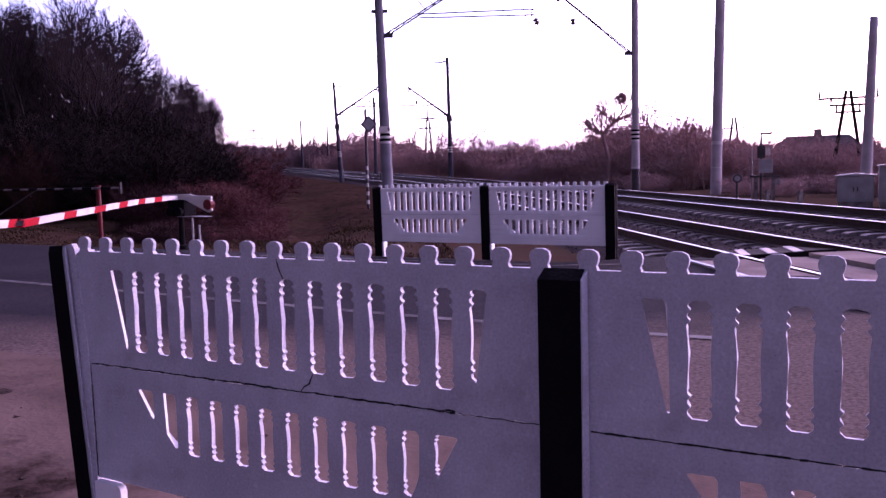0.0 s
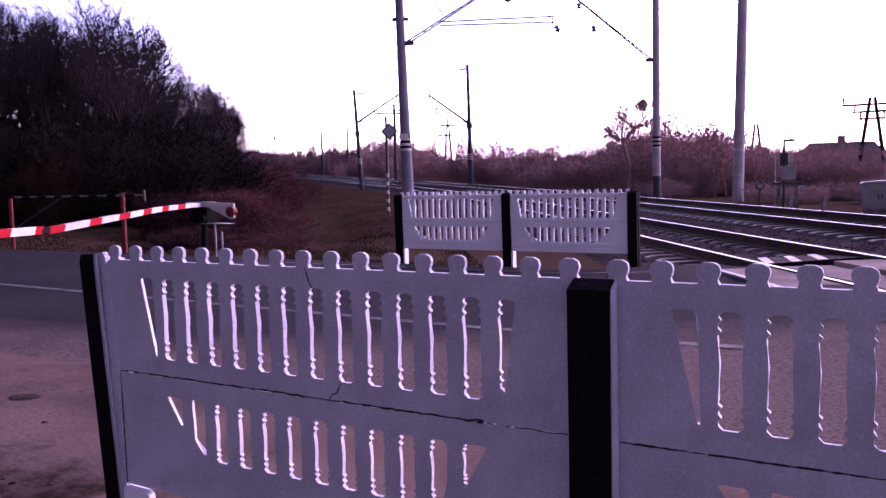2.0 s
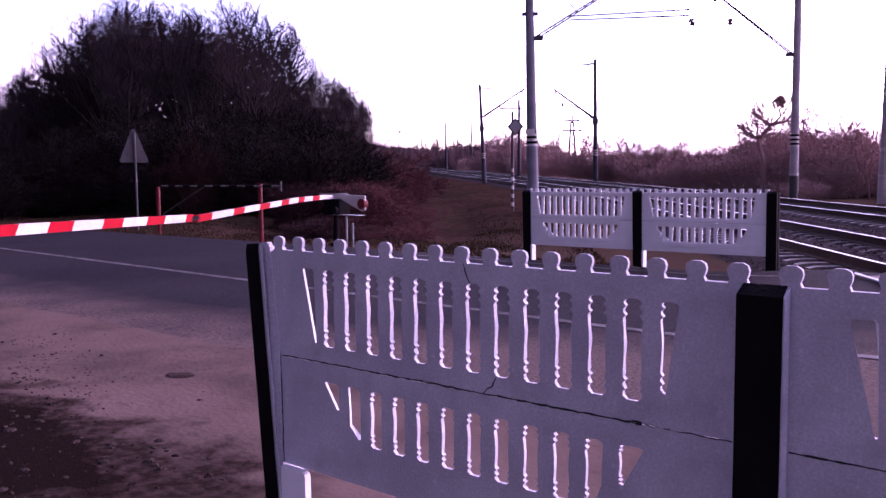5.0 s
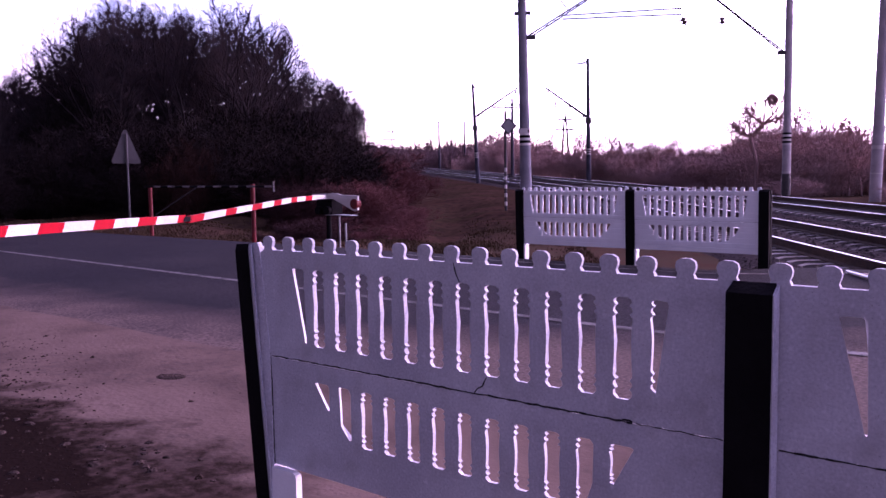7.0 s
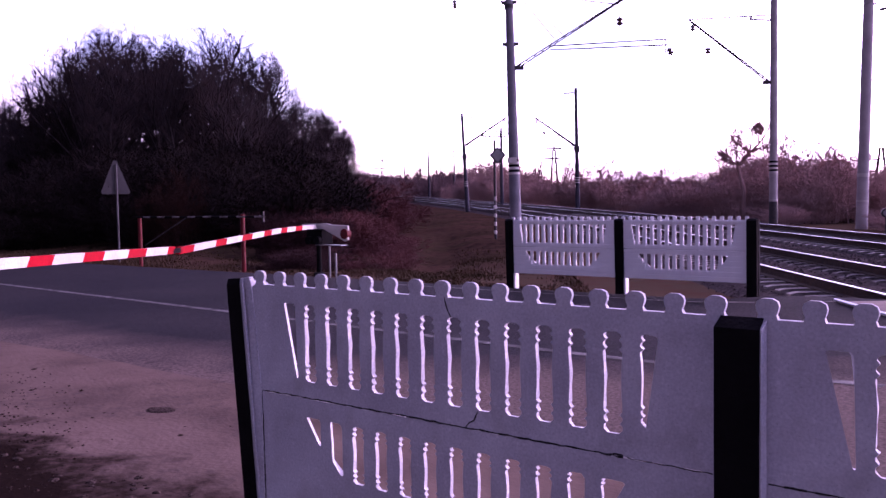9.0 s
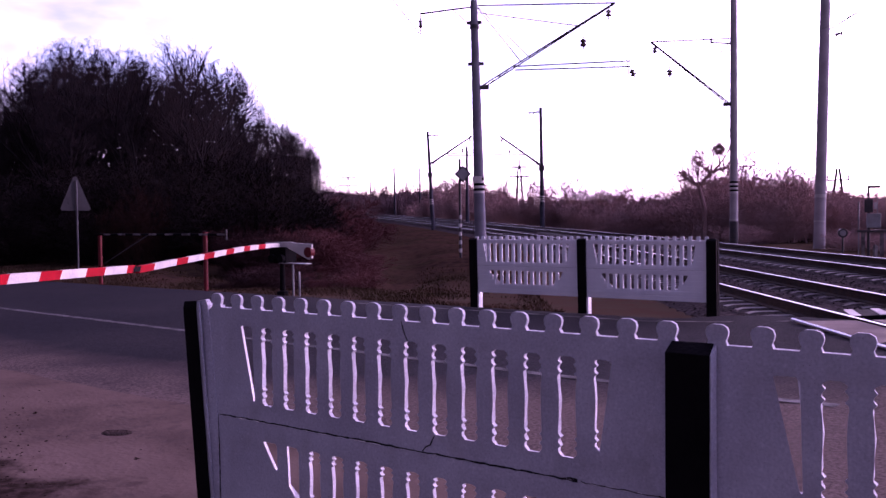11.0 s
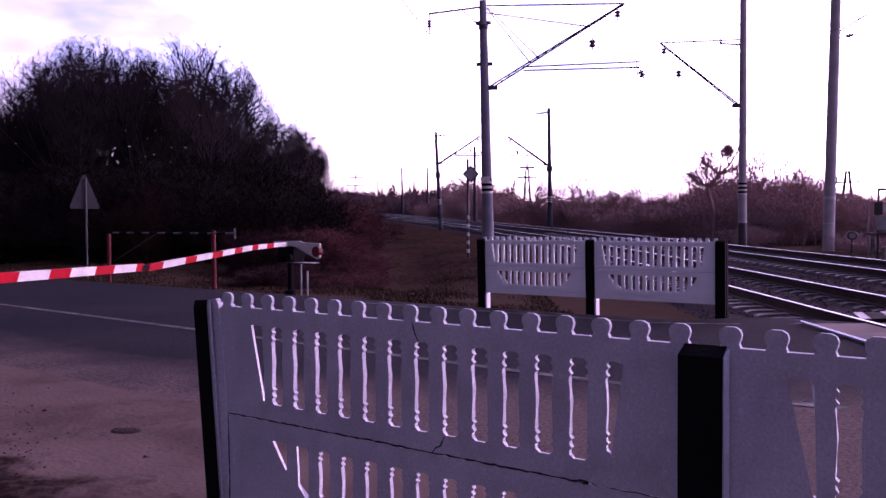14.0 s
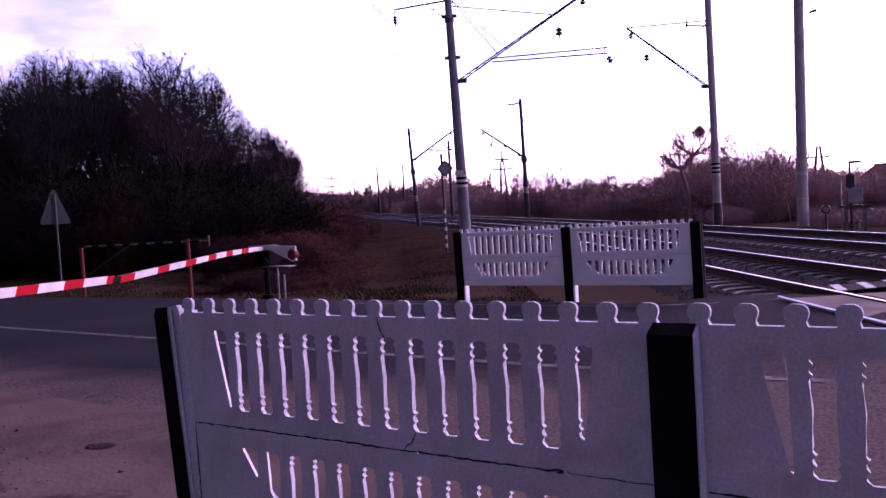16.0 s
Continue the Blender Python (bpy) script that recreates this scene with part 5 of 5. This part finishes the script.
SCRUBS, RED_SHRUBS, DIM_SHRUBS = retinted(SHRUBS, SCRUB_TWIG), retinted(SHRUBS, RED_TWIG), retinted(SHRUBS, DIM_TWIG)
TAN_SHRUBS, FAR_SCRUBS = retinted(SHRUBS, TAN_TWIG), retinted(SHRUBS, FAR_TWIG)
SAPLINGS, FAR_TREES = [], []
for i in range(4):
    bark, twig = tree_pair(70 + i, 5.0, kids=(10, 6, 4), spread=0.95, up=0.35, r=0.06, least=0.016)
    SAPLINGS.append((bark.data("trunk", SCRUB_TWIG), twig.data("crown", SCRUB_TWIG), max(v[2] for v in twig.v)))
for i in range(3):
    bark, twig = tree_pair(80 + i, 9.0, kids=(9, 5, 3), spread=0.5, up=0.8, r=0.14, least=0.05)
    FAR_TREES.append((bark.data("trunk", FAR_TWIG), twig.data("crown", FAR_TWIG), max(v[2] for v in twig.v)))

EYE = (0.94, -2.35)
rng = random.Random(11)


def spot(turn, away):
    """A place at a turn (degrees to the left of +y) and distance from where the road is watched."""
    a = radians(turn)
    return EYE[0] - away * math.sin(a), EYE[1] + away * math.cos(a)


def plant(kinds, name, label, category, group, turn, away, h, wide=1.0):
    x, y = spot(turn, away)
    bark, twig, top = kinds[rng.randrange(len(kinds))]
    k = h / top
    g = thing(name, label, category, pose(x, y, ground_height(x, y) - 0.1, 0, 0, rng.uniform(0, 360)) @ Matrix.Diagonal((k * wide, k * wide, k, 1)), group=group)
    part("trunk" if category == "tree" else "stem", bark, BARK, g)
    part("crown", twig, TWIG, g, "bare twiggy crown")
    return g


# the wood's outline: turn, and the height of its top as seen from 50 m
OUTLINE = [(40.5, 2.2), (43.5, 3.4), (44.2, 4.3), (44.8, 5.6), (45.8, 6.6), (47.6, 7.4), (49.0, 7.8), (49.8, 8.7), (51.4, 10.2), (53.0, 11.5), (54.8, 11.2), (56.2, 10.7), (57.5, 11.0), (59.1, 11.1), (60.7, 9.9), (62.3, 9.1), (64.2, 7.7), (65.5, 6.4), (68, 5.6), (72, 6.5), (80, 8.0), (95, 9.0)]


def top_at(turn):
    return 1.02 * float(np.interp(turn, [o[0] for o in OUTLINE], [o[1] for o in OUTLINE]))


WOOD = "bare dark deciduous tree at the edge of the wood"
turn = 44.8
while turn < 74:
    for row in range(4):
        t = turn + rng.uniform(-0.5, 0.5)
        away = 48 + row * 6.5 + rng.uniform(-2, 2) + (10 if t < 50 else 0)
        h = (top_at(t) * rng.uniform(0.9, 1.06) - 1.43) * away / 50 + 1.43 - max(0, ground_height(*spot(t, away)))
        plant(KINDS, "tree", WOOD, "tree", "bare trees of the wood", t, away, h, 1.0)
    turn += 1.45
for i in range(10):
    t = 45.0 + 6.8 * i / 10 + rng.uniform(-0.2, 0.2)
    away = rng.uniform(52, 64)
    h = (top_at(t) * rng.uniform(0.72, 0.9) - 1.43) * away / 50 + 1.43 - max(0, ground_height(*spot(t, away)))
    plant(KINDS, "tree", WOOD, "tree", "bare trees of the wood", t, away, h, 1.5)
for i in range(16):
    t = 60.0 + 9.0 * i / 16 + rng.uniform(-0.3, 0.3)
    away = rng.uniform(46, 60)
    h = (top_at(t) * rng.uniform(0.75, 0.98) - 1.43) * away / 50 + 1.43 - max(0, ground_height(*spot(t, away)))
    plant(KINDS, "tree", WOOD, "tree", "bare trees of the wood", t, away, h, 1.15)
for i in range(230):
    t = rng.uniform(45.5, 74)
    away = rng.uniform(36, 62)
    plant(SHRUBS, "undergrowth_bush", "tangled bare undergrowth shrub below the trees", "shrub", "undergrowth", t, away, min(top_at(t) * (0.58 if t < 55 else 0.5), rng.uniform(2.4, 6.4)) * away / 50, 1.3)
# brown brush between the wood and the railway
for i in range(60):
    t = rng.uniform(42.0, 50)
    away = rng.uniform(30, 42) if t > 44 else rng.uniform(42, 90)
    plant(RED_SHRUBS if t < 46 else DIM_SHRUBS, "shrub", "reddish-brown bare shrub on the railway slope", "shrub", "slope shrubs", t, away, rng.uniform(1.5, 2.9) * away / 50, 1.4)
# dry bushes before the dark wood, the light on them put into their colour
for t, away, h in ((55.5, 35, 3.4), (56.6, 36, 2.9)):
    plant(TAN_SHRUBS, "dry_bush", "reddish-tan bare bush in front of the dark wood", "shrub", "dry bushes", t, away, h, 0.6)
# low reddish brambles over the bank
for i in range(70):
    t = rng.uniform(40.8, 51)
    away = rng.uniform(19, 44)
    x, y = spot(t, away)
    if y < 12.5 or nearest_rail(x, y)[1] > -2 - rng.uniform(0, 5):
        continue
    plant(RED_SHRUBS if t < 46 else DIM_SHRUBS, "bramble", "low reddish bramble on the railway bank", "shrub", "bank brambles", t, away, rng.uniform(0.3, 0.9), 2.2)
# scrub beyond the tracks along the horizon
SCRUB = [(-15, 0.03), (5, 0.021), (9, 0.022), (13, 0.033), (15, 0.045), (17, 0.048), (19, 0.042), (21, 0.029), (23, 0.027), (27, 0.036), (29, 0.031), (33, 0.039), (36, 0.03), (46, 0.03)]
for i in range(190):
    t = rng.uniform(-14, 38)
    away = rng.uniform(46, 84) + max(0, t - 18) * 2.0
    x, y = spot(t, away)
    while nearest_rail(x, y)[1] < 15.5 and away < 190:
        away += 6
        x, y = spot(t, away)
    tall = float(np.interp(t, [q[0] for q in SCRUB], [q[1] for q in SCRUB])) * rng.choice((0.45, 0.7, 0.85, 1.05))
    plant(SCRUBS, "scrub_bush", "bare scrub bush beyond the railway", "shrub", "scrub beyond the tracks", t, away, 1.43 + tall * away - ground_height(x, y), 1.25)
for i in range(60):
    t = rng.uniform(-14, 34)
    away = rng.uniform(36, 60) + max(0, t - 18) * 1.6
    x, y = spot(t, away)
    if nearest_rail(x, y)[1] < 14.8:
        continue
    plant(SCRUBS, "bramble", "low dark bramble thicket beside the tracks", "shrub", "brambles", t, away, rng.uniform(0.7, 1.35), 2.2)
for i in range(150):
    t = rng.uniform(-14, 37)
    away = rng.uniform(50, 80)
    x, y = spot(t, away)
    while nearest_rail(x, y)[1] < 16 and away < 190:
        away += 6
        x, y = spot(t, away)
    tall = float(np.interp(t, [q[0] for q in SCRUB], [q[1] for q in SCRUB])) * rng.uniform(0.95, 1.6)
    plant(SAPLINGS, "sapling", "thin spreading bare sapling rising from the scrub", "tree", "saplings", t, away, 1.43 + tall * away - ground_height(x, y), 1.2)
for i in range(90):
    t = rng.uniform(31.5, 44.8)
    away = rng.uniform(140, 210)
    x, y = spot(t, away)
    plant(FAR_TREES, "tree", "slender distant bare tree along the railway", "tree", "distant trees", t, away, 1.43 + rng.uniform(0.026, 0.05) * away - ground_height(x, y), rng.uniform(0.4, 0.8))

for i in range(130):
    t = rng.uniform(33, 46.5)
    away = rng.uniform(170, 250)
    x, y = spot(t, away)
    plant(FAR_SCRUBS, "far_scrub", "hazy bare scrub along the distant railway", "shrub", "distant scrub", t, away, 1.43 + rng.uniform(0.024, 0.04) * away - ground_height(x, y), 1.3)


def crooked_tree():
    x, y = spot(19.3, 52)
    rg = random.Random(3)
    bark, twig = Mesh(), Mesh()
    pts = [(0, 0, -0.3), (0.05, 0, 1.8), (-0.3, 0, 3.2), (0.35, 0.1, 3.9), (0.85, 0.1, 4.4), (0.8, 0.1, 4.9)]
    for i in range(5):
        bark.tube(pts[i], pts[i + 1], 0.13 - 0.018 * i, 0.115 - 0.018 * i, 7)
    for i in range(40):
        b = pts[rg.choice((2, 2, 3, 3, 4, 1))]
        grow(bark, twig, b, (rg.uniform(-1, 1), rg.uniform(-0.6, 0.6), rg.uniform(0.0, 0.8)), rg.uniform(0.9, 2.0), 0.05, 1, rg, 0.9, 0.3, (0, 7, 4), 4, 0.3, 0.016)
    g = thing("crooked_tree", "crooked leaning bare tree with a round twig ball", "tree", pose(x, y, ground_height(x, y), 0, 0, 19))
    part("trunk", bark, SCRUB_TWIG, g)
    part("crown", twig, SCRUB_TWIG, g)
    ball = Mesh()
    for i in range(380):
        d = Vector((rg.gauss(0, 1), rg.gauss(0, 1), rg.gauss(0, 1))).normalized()
        e = d + Vector((rg.uniform(-1, 1), rg.uniform(-1, 1), rg.uniform(-1, 1))) * 0.6
        c = Vector((0.8, 0.1, 5.25))
        ball.tube(c + d * 0.12, c + (d + e).normalized() * rg.uniform(0.3, 0.46), 0.014, 0.01, 3, False)
    part("twig_ball", ball, SCRUB_TWIG, g, "round dense ball of twigs")


crooked_tree()


# ---- verge grass, earth and litter ----
grass = Mesh()
rg = random.Random(9)
for i in range(120000):
    x, y = rg.uniform(-34, -1), 10.0 + abs(rg.gauss(0, 5.0))
    s, n = nearest_rail(x, y)
    if n > 1.2:
        continue
    patch = noise.noise(Vector((x * 0.6, y * 0.6, 2))) + 0.5 * noise.noise(Vector((x * 2.1, y * 2.1, 4)))
    if patch < rg.uniform(-0.45, 0.35) or (y < 10.5 and rg.random() < 0.7):
        continue
    z, h, a = ground_height(x, y), rg.uniform(0.02, 0.07) * (1 + max(0, patch)), rg.uniform(0, 6.283)
    w = 0.016
    k = len(grass.v)
    dx, dy = math.cos(a), math.sin(a)
    grass.v += [(x - dy * w, y + dx * w, z - 0.02), (x + dy * w, y - dx * w, z - 0.02), (x + dx * h * 0.9, y + dy * h * 0.9, z + h)]
    grass.f.append((k, k + 1, k + 2))
tagged(part("grass", grass, DRY_GRASS), "short dry grass on the far verge", "grass", kind="stuff")


crumbs = Mesh()
for i in range(3600):
    x, y = rg.uniform(-7, -1.9), rg.uniform(-1.6, 1.9)
    if rg.random() > 0.03 + 0.97 * smooth01(-y - 0.35 * x, 0.7, 1.6):
        continue
    r = rg.uniform(0.004, 0.012) * (2.4 if rg.random() < 0.07 else 1)
    p = Vector((x, y, ground_height(x, y)))
    k = len(crumbs.v)
    for d in ((1, 0, 0), (0.3, 0.95, 0.1), (-0.8, 0.6, 0), (-0.8, -0.6, 0.1), (0.3, -0.95, 0), (0.1, 0.1, 0.55)):
        crumbs.v.append(tuple(p + Vector(d) * r * rg.uniform(0.6, 1.3)))
    crumbs.f += [(k + q, k + (q + 1) % 5, k + 5) for q in range(5)]

clods = Mesh()
for i in range(420):
    x, y = rg.uniform(-6.2, -2.0), rg.uniform(-1.5, 0.22)
    if noise.noise(Vector((x * 1.7, y * 1.7, 8))) < rg.uniform(-0.5, 0.5):
        continue
    r = rg.uniform(0.012, 0.034)
    p = Vector((x, y, ground_height(x, y) - 0.004))
    k = len(clods.v)
    for ring, z in ((1.0, 0.0), (0.72, 0.34)):
        clods.v += [tuple(p + Vector((math.cos(a * 0.898) * ring * r * rg.uniform(0.7, 1.3), math.sin(a * 0.898) * ring * r * rg.uniform(0.7, 1.3), z * r))) for a in range(7)]
    clods.v.append(tuple(p + Vector((0, 0, r * 0.5))))
    clods.f += [(k + q, k + (q + 1) % 7, k + 7 + (q + 1) % 7, k + 7 + q) for q in range(7)] + [(k + 7 + q, k + 7 + (q + 1) % 7, k + 14) for q in range(7)]
tagged(part("earth_clods", clods, CLOD), "crumbled brown clods on the churned verge", "clods", kind="stuff")

# a low flat piece added for a dark patch on the dusty shoulder
stone = Mesh()
for ring, z in ((1.0, -0.02), (0.94, 0.003), (0.7, 0.011)):
    stone.v += [(0.13 * ring * math.cos(a * 0.5712) * (1 + 0.18 * noise.noise(Vector((a, 0.4, 1)))), 0.1 * ring * math.sin(a * 0.5712) * (1 + 0.2 * noise.noise(Vector((a, 2.4, 1)))), z + (0.006 * noise.noise(Vector((a * 1.3, 1, 2))) if z > 0 else 0)) for a in range(11)]
stone.f = [(r * 11 + i, r * 11 + (i + 1) % 11, (r + 1) * 11 + (i + 1) % 11, (r + 1) * 11 + i) for r in range(2) for i in range(11)] + [tuple(range(22, 33))]
flat = part("dark_patch", stone, CLOD)
flat.matrix_world = pose(-4.58, 1.2, ground_height(-4.58, 1.2), 0, 0, 20)
tagged(flat, "flat raised dark brown patch in the roadside dust", "stone")
tagged(part("crumbs", crumbs, EARTH), "scattered pebbles and earth crumbs on the shoulder", "pebbles", kind="stuff")
